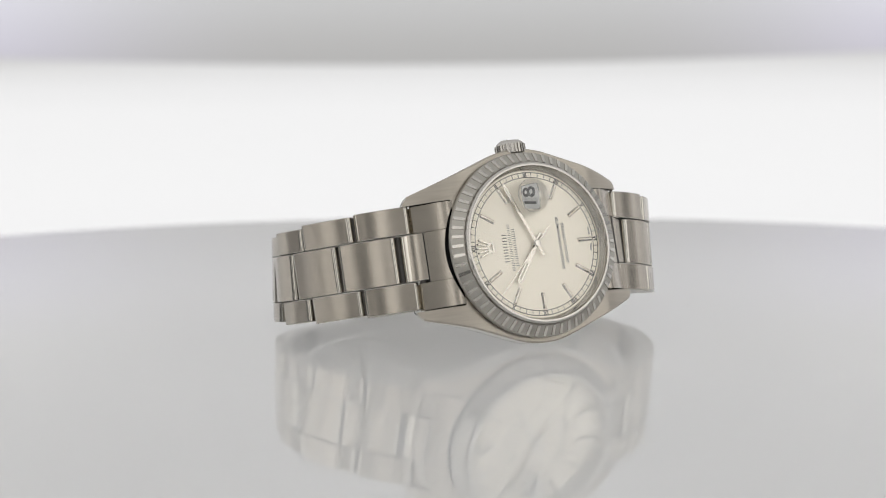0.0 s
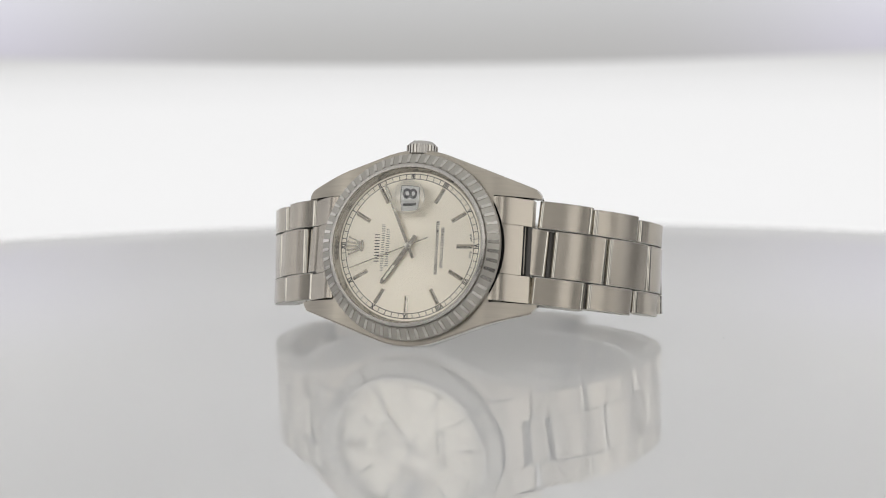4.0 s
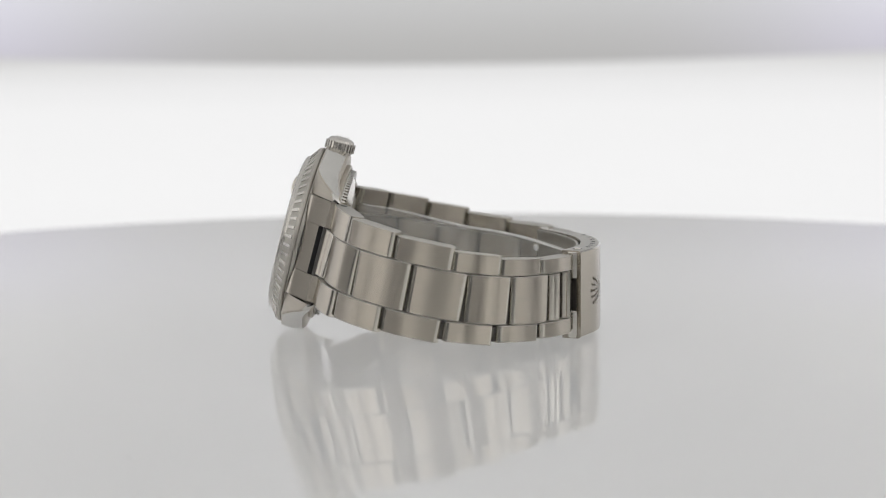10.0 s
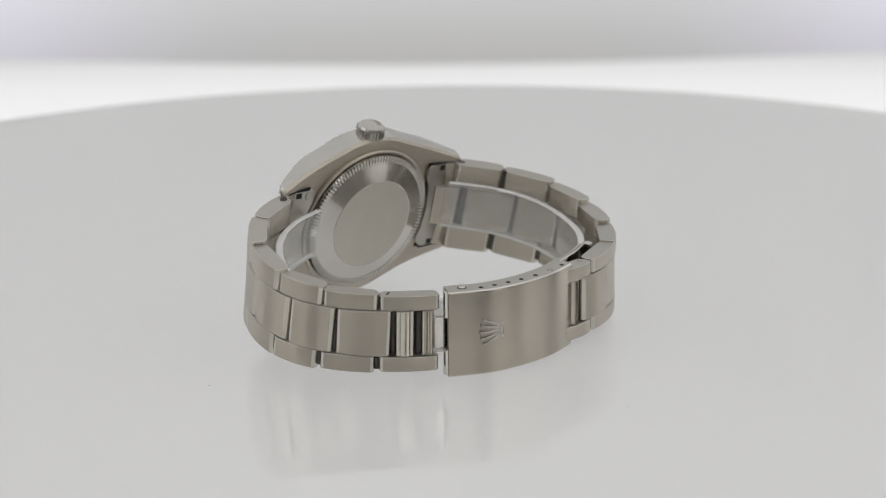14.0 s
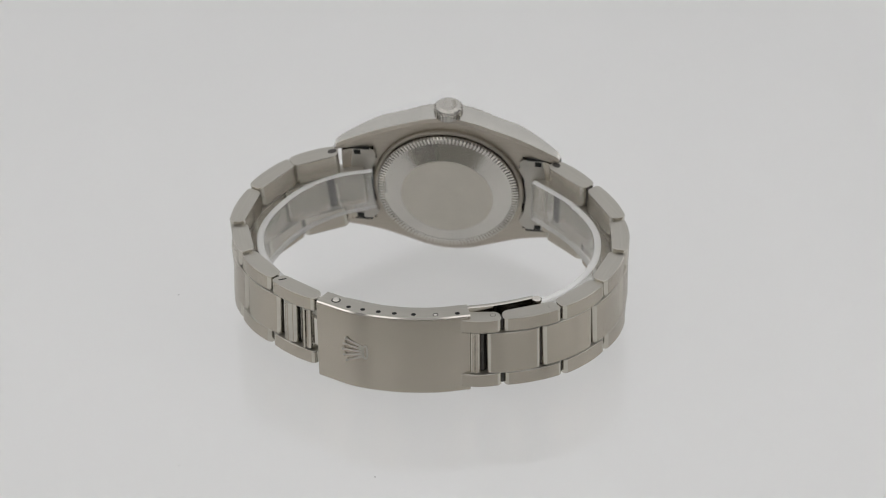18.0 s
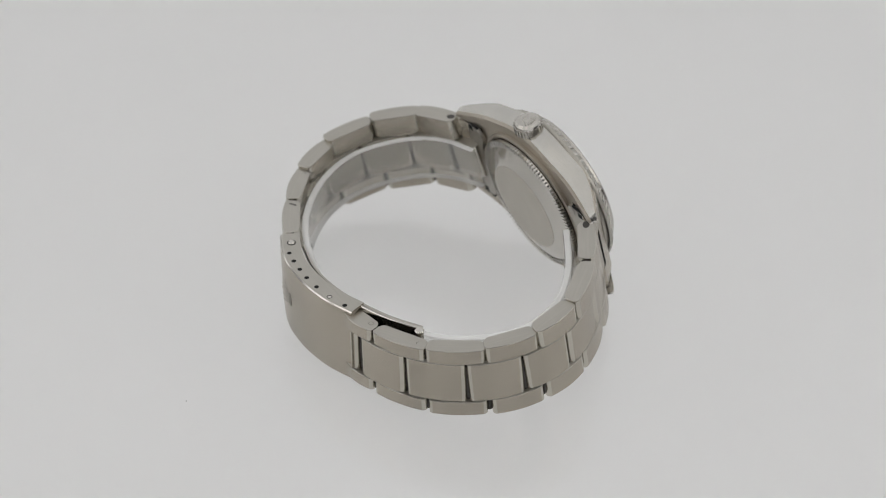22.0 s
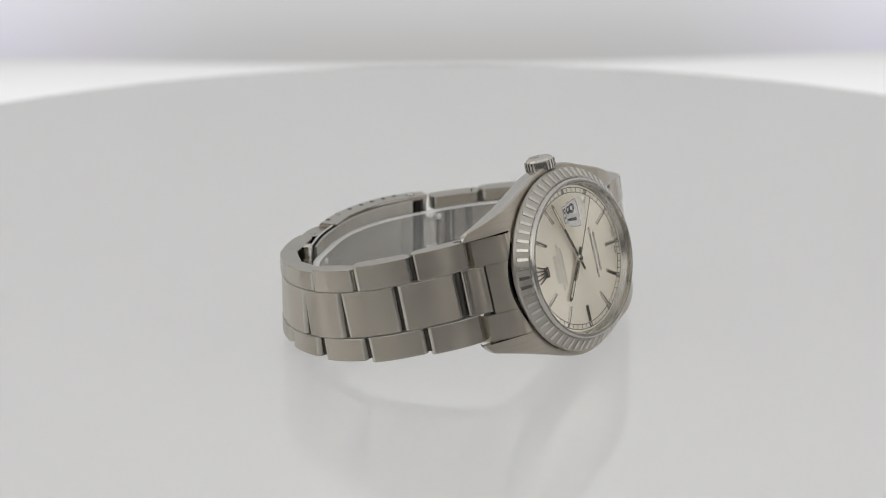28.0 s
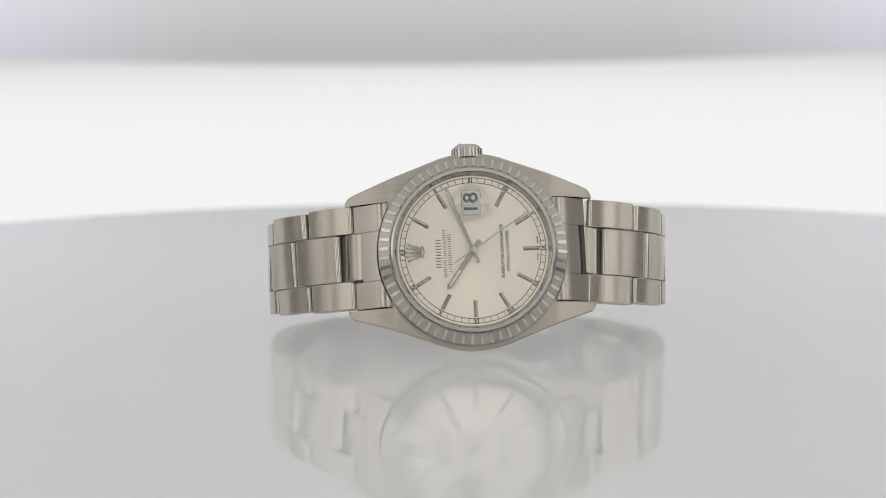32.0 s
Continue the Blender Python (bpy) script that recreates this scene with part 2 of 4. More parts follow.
# painted darker low down towards the camera
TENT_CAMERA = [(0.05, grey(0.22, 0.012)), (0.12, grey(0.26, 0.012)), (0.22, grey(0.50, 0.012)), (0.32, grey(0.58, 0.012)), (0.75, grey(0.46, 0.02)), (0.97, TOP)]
M_TENT = painted_tent_glow()


# ---------------------------------------------------------------- mesh helpers
def link_mesh(name, bm, mat, smooth=True):
    me = bpy.data.meshes.new(name)
    bmesh.ops.recalc_face_normals(bm, faces=bm.faces)
    bm.to_mesh(me)
    bm.free()
    me.materials.append(mat)
    if smooth:
        me.shade_smooth()
        me.set_sharp_from_angle(angle=radians(18))
    return me


def part(name, bm, mat, parent, label="", m=None, smooth=True):
    """Links a bmesh, or a mesh to be shared, as one part of parent; m: its pose in the parent's space."""
    me = bm if isinstance(bm, bpy.types.Mesh) else link_mesh(name, bm, mat, smooth)
    ob = new(name, me)
    ob.parent = parent
    if m is not None:
        ob.matrix_basis = m
    return tagged(ob, label)


def prism(outline, axis_lo, axis_hi, axis="y", chamfer=0.0):
    """An outline of (a, b) pairs swept along an axis, with chamfered ends. The pairs are (x, z) for y, (x, y) for z, (y, z) for x."""
    bm = bmesh.new()
    n = len(outline)
    cx, cy = sum(p[0] for p in outline) / n, sum(p[1] for p in outline) / n
    size = max(max(abs(p[0] - cx), abs(p[1] - cy)) for p in outline)
    k = max(0.0, 1 - chamfer / size)
    layers = [(axis_lo, k), (axis_lo + chamfer, 1), (axis_hi - chamfer, 1), (axis_hi, k)] if chamfer else [(axis_lo, 1), (axis_hi, 1)]
    rings = []
    for h, s in layers:
        ring = []
        for i, (a, b) in enumerate(outline):
            if s < 1:
                # move inwards by the chamfer, not in proportion
                da, db = cx - a, cy - b
                d = math.hypot(da, db) or 1
                a, b = a + da / d * chamfer, b + db / d * chamfer
            co = {"y": (a, h, b), "z": (a, b, h), "x": (h, a, b)}[axis]
            ring.append(bm.verts.new(co))
        rings.append(ring)
    for lo, hi in zip(rings, rings[1:]):
        for i in range(n):
            bm.faces.new((lo[i], lo[(i + 1) % n], hi[(i + 1) % n], hi[i]))
    bm.faces.new(rings[0])
    bm.faces.new(rings[-1])
    return bm


def lathe(profile, steps=96, axis="y", closed=True):
    """A profile of (radius, height) turned about an axis. closed: the profile is a loop; else its ends are capped or lie on the axis."""
    bm = bmesh.new()
    rings = []
    for r, h in profile:
        if r < 1e-7:
            co = {"y": (0, h, 0), "z": (0, 0, h)}[axis]
            rings.append([bm.verts.new(co)])
        else:
            ring = []
            for i in range(steps):
                a = 2 * math.pi * i / steps
                c, s = r * math.cos(a), r * math.sin(a)
                ring.append(bm.verts.new({"y": (c, h, s), "z": (c, s, h)}[axis]))
            rings.append(ring)
    pairs = list(zip(rings, rings[1:])) + ([(rings[-1], rings[0])] if closed else [])
    for lo, hi in pairs:
        if len(lo) == 1 and len(hi) == 1:
            continue
        for i in range(steps):
            j = (i + 1) % steps
            if len(lo) == 1:
                bm.faces.new((lo[0], hi[i], hi[j]))
            elif len(hi) == 1:
                bm.faces.new((lo[i], lo[j], hi[0]))
            else:
                bm.faces.new((lo[i], lo[j], hi[j], hi[i]))
    return bm


def rounded(w, h, r, steps=5, bulge=0.0):
    """A rounded rectangle's outline about the origin, its upper long side arched by bulge."""
    pts = []
    for cx, cy, a0 in ((w / 2 - r, h / 2 - r, 0), (-w / 2 + r, h / 2 - r, 90), (-w / 2 + r, -h / 2 + r, 180), (w / 2 - r, -h / 2 + r, 270)):
        for i in range(steps + 1):
            a = radians(a0 + 90 * i / steps)
            x, y = cx + r * math.cos(a), cy + r * math.sin(a)
            pts.append((x, y))
        if a0 == 0 and bulge:
            for i in range(1, 8):
                x = (w / 2 - r) * (1 - 2 * i / 8)
                pts.append((x, h / 2 + bulge * (1 - (2 * x / (w - 2 * r)) ** 2)))
    return pts


def add_box(bm, x0, x1, y0, y1, z0, z1):
    vs = [bm.verts.new((x, y, z)) for x in (x0, x1) for y in (y0, y1) for z in (z0, z1)]
    for f in ((0, 1, 3, 2), (4, 6, 7, 5), (0, 4, 5, 1), (2, 3, 7, 6), (0, 2, 6, 4), (1, 5, 7, 3)):
        bm.faces.new([vs[i] for i in f])


def sweep(path, ups, section, closed_section=True):
    """Sweeps a section of (n, w) pairs along a path; n points along the outward normal, w along ups."""
    bm = bmesh.new()
    rings = []
    for i, p in enumerate(path):
        t = (path[min(i + 1, len(path) - 1)] - path[max(i - 1, 0)]).normalized()
        u = ups[i]
        u = (u - t * u.dot(t)).normalized()
        nrm = t.cross(u)
        rings.append([bm.verts.new(p + nrm * a + u * b) for a, b in section])
    k = len(section)
    for lo, hi in zip(rings, rings[1:]):
        for i in range(k):
            bm.faces.new((lo[i], lo[(i + 1) % k], hi[(i + 1) % k], hi[i]))
    bm.faces.new(rings[0])
    bm.faces.new(rings[-1])
    return bm


# ---------------------------------------------------------------- setting
def ring_wall(name, r0, r1, z0, z1, a0, a1, mat, label, steps=48):
    """A curved upright panel round the turntable, angles in degrees from the far side."""
    bm = bmesh.new()
    rows = []
    for i in range(steps + 1):
        a = radians(a0 + (a1 - a0) * i / steps)
        rows.append([bm.verts.new((r * math.sin(a), r * math.cos(a), z)) for r, z in ((r0, z0), (r1, z0), (r1, z1), (r0, z1))])
    for lo, hi in zip(rows, rows[1:]):
        for i in range(4):
            bm.faces.new((lo[i], lo[(i + 1) % 4], hi[(i + 1) % 4], hi[i]))
    bm.faces.new(rows[0])
    bm.faces.new(rows[-1])
    ob = new(name, link_mesh(name, bm, mat))
    return tagged(ob, label, "panel", kind="structure")


WALL_R = 0.62
BAND_Z = 0.0445
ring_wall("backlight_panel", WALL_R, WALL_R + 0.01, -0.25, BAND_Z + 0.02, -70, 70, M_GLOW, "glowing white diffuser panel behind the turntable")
ring_wall("wall_front", WALL_R, WALL_R + 0.01, -0.25, BAND_Z, 70, 290, M_FRONT, "added unseen dark wall, for dark reflections in the steel")


def tent():
    """The dome that closes the place above, standing for white tent cloth; its glow is painted."""
    n = 28
    a0 = math.asin((BAND_Z + 0.0006) / WALL_R)
    prof = [(WALL_R * math.cos(a0 + (math.pi / 2 - a0) * i / n), WALL_R * math.sin(a0 + (math.pi / 2 - a0) * i / n)) for i in range(n)] + [(0.0, WALL_R)]
    prof += [(0.0, WALL_R + 0.006)] + [(r * 1.01, z * 1.01 + 0.0003) for r, z in prof[-2::-1]]
    bm = lathe(prof, 128, "z")
    # the cloth's lower hem sags at the back and rises to both sides
    for v in bm.verts:
        if v.co.z < BAND_Z + 0.002:
            a = min(abs(math.degrees(math.atan2(v.co.x, v.co.y))), 34.0)
            v.co.z += -0.0050 + 0.0062 * (a / 20.8) ** 2
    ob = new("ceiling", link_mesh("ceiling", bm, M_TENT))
    tagged(ob, "white light tent dome, its uneven glow painted on", "tent", kind="structure")


tent()
bm = bmesh.new()
add_box(bm, -0.75, 0.75, -0.75, 0.75, -0.27, -0.25)
tagged(new("floor", link_mesh("floor", bm, M_WALL)), "white cloth floor of the light tent", "floor", kind="structure")

# the turntable
PLATE_R = 0.2185
turntable = tagged(new("turntable"), "round glossy white acrylic turntable plate, tilting and turning", "turntable")
part("plate", lathe([(0.0, 0.0), (PLATE_R * 0.5, 0.0), (PLATE_R - 0.004, 0.0), (PLATE_R - 0.0018, 0.0), (PLATE_R - 0.0004, -0.0006), (PLATE_R, -0.0018), (PLATE_R, -0.006), (PLATE_R - 0.001, -0.0075), (0.0, -0.0075)],
                    192, "z", closed=False), M_PLATE, turntable, smooth=False)
_pad = link_mesh("pad", lathe([(0.0, -0.0077), (0.003, -0.0077), (0.003, -0.0100), (0.0026, -0.0106), (0.0, -0.0106)], 24, "z", closed=False), M_PLASTIC)
for a in (30, 150, 270):
    part("pad", _pad, None, turntable, "small clear pad under the rim", pose(0.212 * math.cos(radians(a)), 0.212 * math.sin(radians(a)), 0))
# unseen box, added to account for the lamp below the plate
light_box = tagged(new("light_box"), "added, unseen white box on the floor below the lamp", "light box")
bm = bmesh.new()
add_box(bm, -0.43, 0.43, -0.43, 0.43, -0.25, -0.224)
bmesh.ops.bevel(bm, geom=list(bm.edges), offset=0.004, segments=2, affect="EDGES")
part("body", bm, M_WALL, light_box)

# ---------------------------------------------------------------- the watch
# Case axes: x to the 6, y from the dial to the back, z to the crown at the 3.
CASE_O = Vector((5.76, -29.53, 8.48 + 10.75)) * MM
CASE_R = Matrix(((0.995, -0.0889, -0.0466), (0.0979, 0.9618, 0.2556), (0.0221, -0.2588, 0.9657)))
_q = CASE_R.to_quaternion().normalized()
CASE = Matrix.Translation(CASE_O) @ _q.to_matrix().to_4x4()
WATCH_BASE = Vector((0.004, 0.0, 0.0))
TO_WATCH = Matrix.Translation(-WATCH_BASE)
watch = tagged(new("wristwatch"), "stainless steel wristwatch with silver dial, lying on its side", "watch")
HEAD = TO_WATCH @ CASE


def mm(points):
    return [tuple(c * MM for c in p) for p in points]


LUG_TIP = 23.6


def case_outer(x):
    """Half height of the case's outline at x."""
    r, tip = 18.75, (LUG_TIP, 11.5)
    d = math.hypot(*tip)
    a = math.atan2(tip[1], tip[0]) + math.acos(r / d)
    xt = r * math.cos(a)
    if abs(x) <= xt:
        return math.sqrt(r * r - x * x)
    zt = r * math.sin(a)
    u = (abs(x) - xt) / (tip[0] - xt)
    return zt + (tip[1] - zt) * u - 0.1 * math.sin(math.pi * u)


def lug_top(x):
    u = max(0.0, (abs(x) - 14.0) / 9.6)
    return 1.55 + 4.8 * u ** 1.4


def lug_back(x):
    u = max(0.0, (abs(x) - 13) / 10.6)
    return 6.3 + 1.9 * u ** 1.5


def build_case():
    bm = bmesh.new()
    end = [15.4, 15.6, 17, 18.5, 20, 21.2] + [LUG_TIP - d for d in (1.4, 0.8, 0.4, 0.15, 0.0)]
    xs = [-x for x in end[::-1]] + [-14 + 28 * i / 20 for i in range(21)] + end
    for s in (1, -1):
        rows = []
        for x in xs:
            zo = case_outer(x)
            zi = 10.05 if abs(x) > 15.5 else 0.0
            u = max(0.0, (abs(x) - LUG_TIP + 1.4) / 1.4)
            zo -= 0.9 * u ** 3
            t, b = lug_top(x) + 0.2 * u ** 3, lug_back(x) - 0.4 * u ** 3
            y4 = max(t + 0.35, b - 2.2)
            c = 0.3
            rows.append([bm.verts.new((x * MM, y * MM, s * z * MM)) for y, z in
                         ((t, zi), (t, zo - c), (t + c, zo), (y4, zo), (max(y4 + 0.1, b - 0.5), zo - 0.5), (b, zo - 1.1), (b, zi))])
        for lo, hi in zip(rows, rows[1:]):
            for i in range(6):
                bm.faces.new((lo[i], lo[i + 1], hi[i + 1], hi[i]))
            if abs(lo[0].co.x) > 0.0154 and abs(hi[0].co.x) > 0.0154 or abs(lo[0].co.z - hi[0].co.z) > 0.005:
                bm.faces.new((lo[6], lo[0], hi[0], hi[6]))
        bm.faces.new(rows[0])
        bm.faces.new(rows[-1])
    bmesh.ops.remove_doubles(bm, verts=bm.verts, dist=1e-6)
    return bm


case = part("case", build_case(), M_CASE, watch, "steel middle case with polished flanks and four lugs", HEAD)
case.data.materials.append(M_FLANK)
for _f in case.data.polygons:
    if abs(_f.normal.y) < 0.5:
        _f.material_index = 1


def screw_back():
    # stepped case back: outer ring, fluted ring, polished bevel, flat satin centre
    part("back_ring", lathe(mm([(15.8, 6.2), (15.8, 7.0), (15.5, 7.2), (15.1, 7.2), (15.1, 6.2)]), 96), M_CASE, watch, "steel ring round the case back", HEAD)
    back = part("case_back", lathe(mm([(0, 6.5), (14.8, 6.5), (14.8, 7.6), (14.4, 7.95), (13.7, 8.1), (9.9, 9.35), (9.75, 9.3), (0, 9.3)]), 96, closed=False), M_POLISHED,
                watch, "polished screw-down steel case back", HEAD)
    part("centre_disc", lathe(mm([(0, 9.1), (9.7, 9.1), (9.7, 9.36), (0, 9.38)]), 72, closed=False), M_BACK, back, "satin flat centre")
    bm = bmesh.new()
    add_box(bm, 13.6 * MM, 14.95 * MM, 7.4 * MM, 8.25 * MM, -0.19 * MM, 0.19 * MM)
    me = link_mesh("flute", bm, M_POLISHED)
    for i in range(120):
        part("flute", me, None, back, m=pose(0, 0, 0, 0, 360 * i / 120, 0))


screw_back()

# bezel with sixty raised bars
bezel = part("bezel", lathe(mm([(17.25, 1.95), (17.25, 1.28), (17.8, 1.15), (17.87, 0.85), (17.72, 0.35), (17.2, 0.0), (15.9, -1.0), (15.7, -1.15), (15.62, -1.1), (15.62, 1.95)]), 180), M_BEZEL, watch,
             "engine-turned steel bezel with polished bars", HEAD)


def bezel_bar():
    bm = bmesh.new()
    pts = [(17.66, 0.22), (17.2, -0.12), (15.9, -1.12)]
    w = (0.36, 0.35, 0.30)
    top, low = [], []
    for (r, y), half in zip(pts, w):
        for out, lift, k in ((top, -0.045, 0.88), (low, 0.12, 1.0)):
            out.append([bm.verts.new((r * MM, (y + lift) * MM, s * half * k * MM)) for s in (-1, 1)])
    for i in range(2):
        bm.faces.new((top[i][0], top[i][1], top[i + 1][1], top[i + 1][0]))
        for s in (0, 1):
            bm.faces.new((top[i][s], top[i + 1][s], low[i + 1][s], low[i][s]))
    bm.faces.new((top[0][0], top[0][1], low[0][1], low[0][0]))
    bm.faces.new((top[2][0], top[2][1], low[2][1], low[2][0]))
    return link_mesh("bar", bm, M_BAR, smooth=False)


_bar = bezel_bar()
for i in range(60):
    part("bar", _bar, None, bezel, m=pose(0, 0, 0, 0, 6 * i + 3, 0))

part("crystal_gasket", lathe(mm([(15.5, -1.7), (15.15, -2.0), (14.8, -2.0), (14.7, 1.3), (15.55, 1.3), (15.6, -1.3)]), 128), M_RING, watch, "thin polished ring round the crystal", HEAD)
part("rehaut", lathe(mm([(14.75, -1.0), (14.1, 0.12), (14.75, 0.12)]), 128), M_RING, watch, "polished inner flange", HEAD)

# dial
dial = part("dial", lathe(mm([(0, 0), (14.6, 0), (14.6, 0.4), (0, 0.4)]), 128, closed=False), M_DIAL, watch, "silver sunray dial", HEAD)


def clock(k, r, y=0.0):
    """A place on the dial at clock angle k degrees from the 12, in millimetres."""
    a = radians(k)
    return (-r * math.cos(a) * MM, y * MM, r * math.sin(a) * MM)


def on_dial(k, r, y=0.0):
    """The pose of a thing on the dial: its x outwards, its z along the dial's edge."""
    x, yy, z = clock(k, r, y)
    return Matrix.Translation((x, yy, z)) @ pose(0, 0, 0, 0, k - 180, 0)


bm = bmesh.new()
# a long baton with a ridge
for x0, x1 in ((-1.6, 1.6),):
    h, w = 0.30, 0.39
    v = [bm.verts.new((x * MM, y * MM, z * MM)) for x, y, z in ((x0, 0, -w), (x1, 0, -w), (x1, 0, w), (x0, 0, w), (x0 + 0.1, -h, -w * 0.25), (x1 - 0.1, -h, -w * 0.25),
                                                              (x1 - 0.1, -h, w * 0.25), (x0 + 0.1, -h, w * 0.25))]
    for f in ((0, 1, 5, 4), (1, 2, 6, 5), (2, 3, 7, 6), (3, 0, 4, 7), (4, 5, 6, 7), (3, 2, 1, 0)):
        bm.faces.new([v[i] for i in f])
_baton = link_mesh("hour_marker", bm, M_MARKER, smooth=False)
for k in (1, 2, 4, 5, 6, 7, 8, 9, 10, 11):
    part("hour_marker", _baton, None, dial, m=on_dial(30 * k, 11.0, -0.01))

# minute track: two circles and sixty strokes
part("track_circle", lathe(mm([(13.70, -0.012), (13.82, -0.012), (13.82, 0.0), (13.70, 0.0)]), 160), M_INK, dial)
part("track_circle", lathe(mm([(12.76, -0.012), (12.88, -0.012), (12.88, 0.0), (12.76, 0.0)]), 160), M_INK, dial)
bm = bmesh.new()
add_box(bm, -0.46 * MM, 0.46 * MM, -0.012 * MM, 0, -0.055 * MM, 0.055 * MM)
_stroke = link_mesh("minute_stroke", bm, M_INK, smooth=False)
for i in range(60):
    if i % 5:
        part("minute_stroke", _stroke, None, dial, m=on_dial(6 * i, 13.28))


def lettering(text, size, mat, parent, m, name="lettering", squeeze=1.0, bold=0.0, spacing=1.0):
    """Raised print: text that reads along x, its top towards y, as a mesh under parent."""
    cu = bpy.data.curves.new(name, "FONT")
    cu.body, cu.size, cu.align_x, cu.align_y, cu.extrude, cu.offset = text, size, "CENTER", "CENTER", 0.00001, bold
    cu.space_character = spacing
    tmp = bpy.data.objects.new(name, cu)
    scene.collection.objects.link(tmp)
    bpy.context.view_layer.update()
    me = bpy.data.meshes.new_from_object(tmp.evaluated_get(bpy.context.evaluated_depsgraph_get()))
    bpy.data.objects.remove(tmp)
    me.materials.clear()
    me.materials.append(mat)
    ob = new(name, me)
    ob.parent = parent
    ob.matrix_basis = m @ Matrix.Diagonal((squeeze, 1, 1, 1))
    return ob


def print_pose(k, r, turn=0.0, y=-0.012):
    """Print on the dial: its top outwards at clock angle k (turn: degrees more)."""
    x, yy, z = clock(k, r, y)
    a = radians(k)
    top = Vector((-math.cos(a), 0, math.sin(a)))
    face = Vector((0, -1, 0))
    right = top.cross(face)
    m = Matrix((right, top, face)).transposed().to_4x4()
    return Matrix.Translation((x, yy, z)) @ m @ pose(0, 0, 0, 0, 0, turn)


for k, word in ((1, "I"), (2, "II"), (3, "III"), (4, "IIII"), (5, "V"), (6, "VI"), (7, "VII"), (8, "VIII"), (9, "IX"), (10, "X"), (11, "XI"), (12, "XII")):
    lettering(word, 1.35 * MM, M_INK, dial, print_pose(30 * k, 13.28), "numeral", 0.85, 0.00004)


def flat_print(x, z, k=0.0):
    """Print that reads towards the 3 with its top towards the 12, at x, z on the dial."""
    m = Matrix(((0, -1, 0), (0, 0, -1), (1, 0, 0))).to_4x4()
    return Matrix.Translation((x * MM, -0.012 * MM, z * MM)) @ m


lettering("SUPERLATIVE CHRONOMETER", 0.80 * MM, M_INK, dial, flat_print(5.5, -0.3), "lettering", 0.80, 0.000022, 1.2)
lettering("OFFICIALLY CERTIFIED", 0.80 * MM, M_INK, dial, flat_print(6.55, -0.3), "lettering", 0.80, 0.000022, 1.2)
for word, k in (("SWISS", 187.5), ("MADE", 172.5)):
    lettering(word, 0.5 * MM, M_INK, dial, print_pose(k, 12.3, 180), "lettering", 1.0, 0.00001)


def bars(x, z0, z1, height, count, stroke):
    """A line of plain bars in place of a maker's wording."""
    bm = bmesh.new()
    step = (z1 - z0) / count
    for i in range(count):
        c = z0 + step * (i + 0.5)
        add_box(bm, (x - height / 2) * MM, (x + height / 2) * MM, -0.012 * MM, 0, (c - stroke / 2) * MM, (c + stroke / 2) * MM)
    part("print_bars", bm, M_INK, dial, "plain black bars of print", smooth=False)


bars(-6.5, -3.2, 2.4, 0.95, 10, 0.16)
bars(-5.35, -4.9, 4.2, 0.62, 27, 0.09)
bars(-4.4, -4.0, 3.3, 0.68, 17, 0.12)


def coronet(scale, mat, parent, m, relief=0.2):
    """An applied five-pointed ornament over an oval."""
    bm = bmesh.new()
    for i in range(5):
        a = radians(-30 + 15 * i)
        bx, tx = 0.75 * math.sin(a) * 1.2, 1.9 * math.sin(a) * 1.2
        by, ty = -0.35 - 0.1 * math.cos(a), 1.55 * math.cos(a) - 0.08 * abs(i - 2)
        dx, dy = tx - bx, ty - by
        L = math.hypot(dx, dy)
        px, py = -dy / L, dx / L
        pts = [(bx - px * 0.13, by - py * 0.13), (bx + px * 0.13, by + py * 0.13), (tx + px * 0.05, ty + py * 0.05), (tx - px * 0.05, ty - py * 0.05)]
        lo = [bm.verts.new((x * scale, y * scale, 0)) for x, y in pts]
        hi = [bm.verts.new((x * scale, y * scale, relief * scale)) for x, y in pts]
        for j in range(4):
            bm.faces.new((lo[j], lo[(j + 1) % 4], hi[(j + 1) % 4], hi[j]))
        bm.faces.new(hi)
        bmesh.ops.create_uvsphere(bm, u_segments=8, v_segments=6, radius=0.16 * scale, matrix=Matrix.Translation((tx * scale, ty * scale, relief * 0.5 * scale)))
    n = 20
    ring = [[bm.verts.new((rx * math.cos(2 * math.pi * j / n) * scale, (ry * math.sin(2 * math.pi * j / n) - 0.62) * scale, h * scale)) for j in range(n)]
            for rx, ry, h in ((0.8, 0.3, 0), (0.8, 0.3, relief), (0.55, 0.13, relief), (0.55, 0.13, 0))]
    for lo, hi in zip(ring, ring[1:]):
        for j in range(n):
            bm.faces.new((lo[j], lo[(j + 1) % n], hi[(j + 1) % n], hi[j]))
    return part("ornament", bm, mat, parent, "small raised coronet-like ornament", m)


coronet(1.4 * MM, M_MARKER, dial, Matrix.Translation((-10.4 * MM, 0, 0)) @ flat_print(0, 0))

# date window and its printed disc
date = part("date_disc", prism([(-1.12 * MM, 7.35 * MM), (1.12 * MM, 7.35 * MM), (1.12 * MM, 10.45 * MM), (-1.12 * MM, 10.45 * MM)], -0.02 * MM, 0.02 * MM), M_DATE, dial, "white date disc")
lettering("18", 2.35 * MM, M_INK, date, Matrix.Translation((0, -0.02 * MM, 8.9 * MM)) @ flat_print(0, 0), "numeral", 1.1, 0.00004)


bm = bmesh.new()
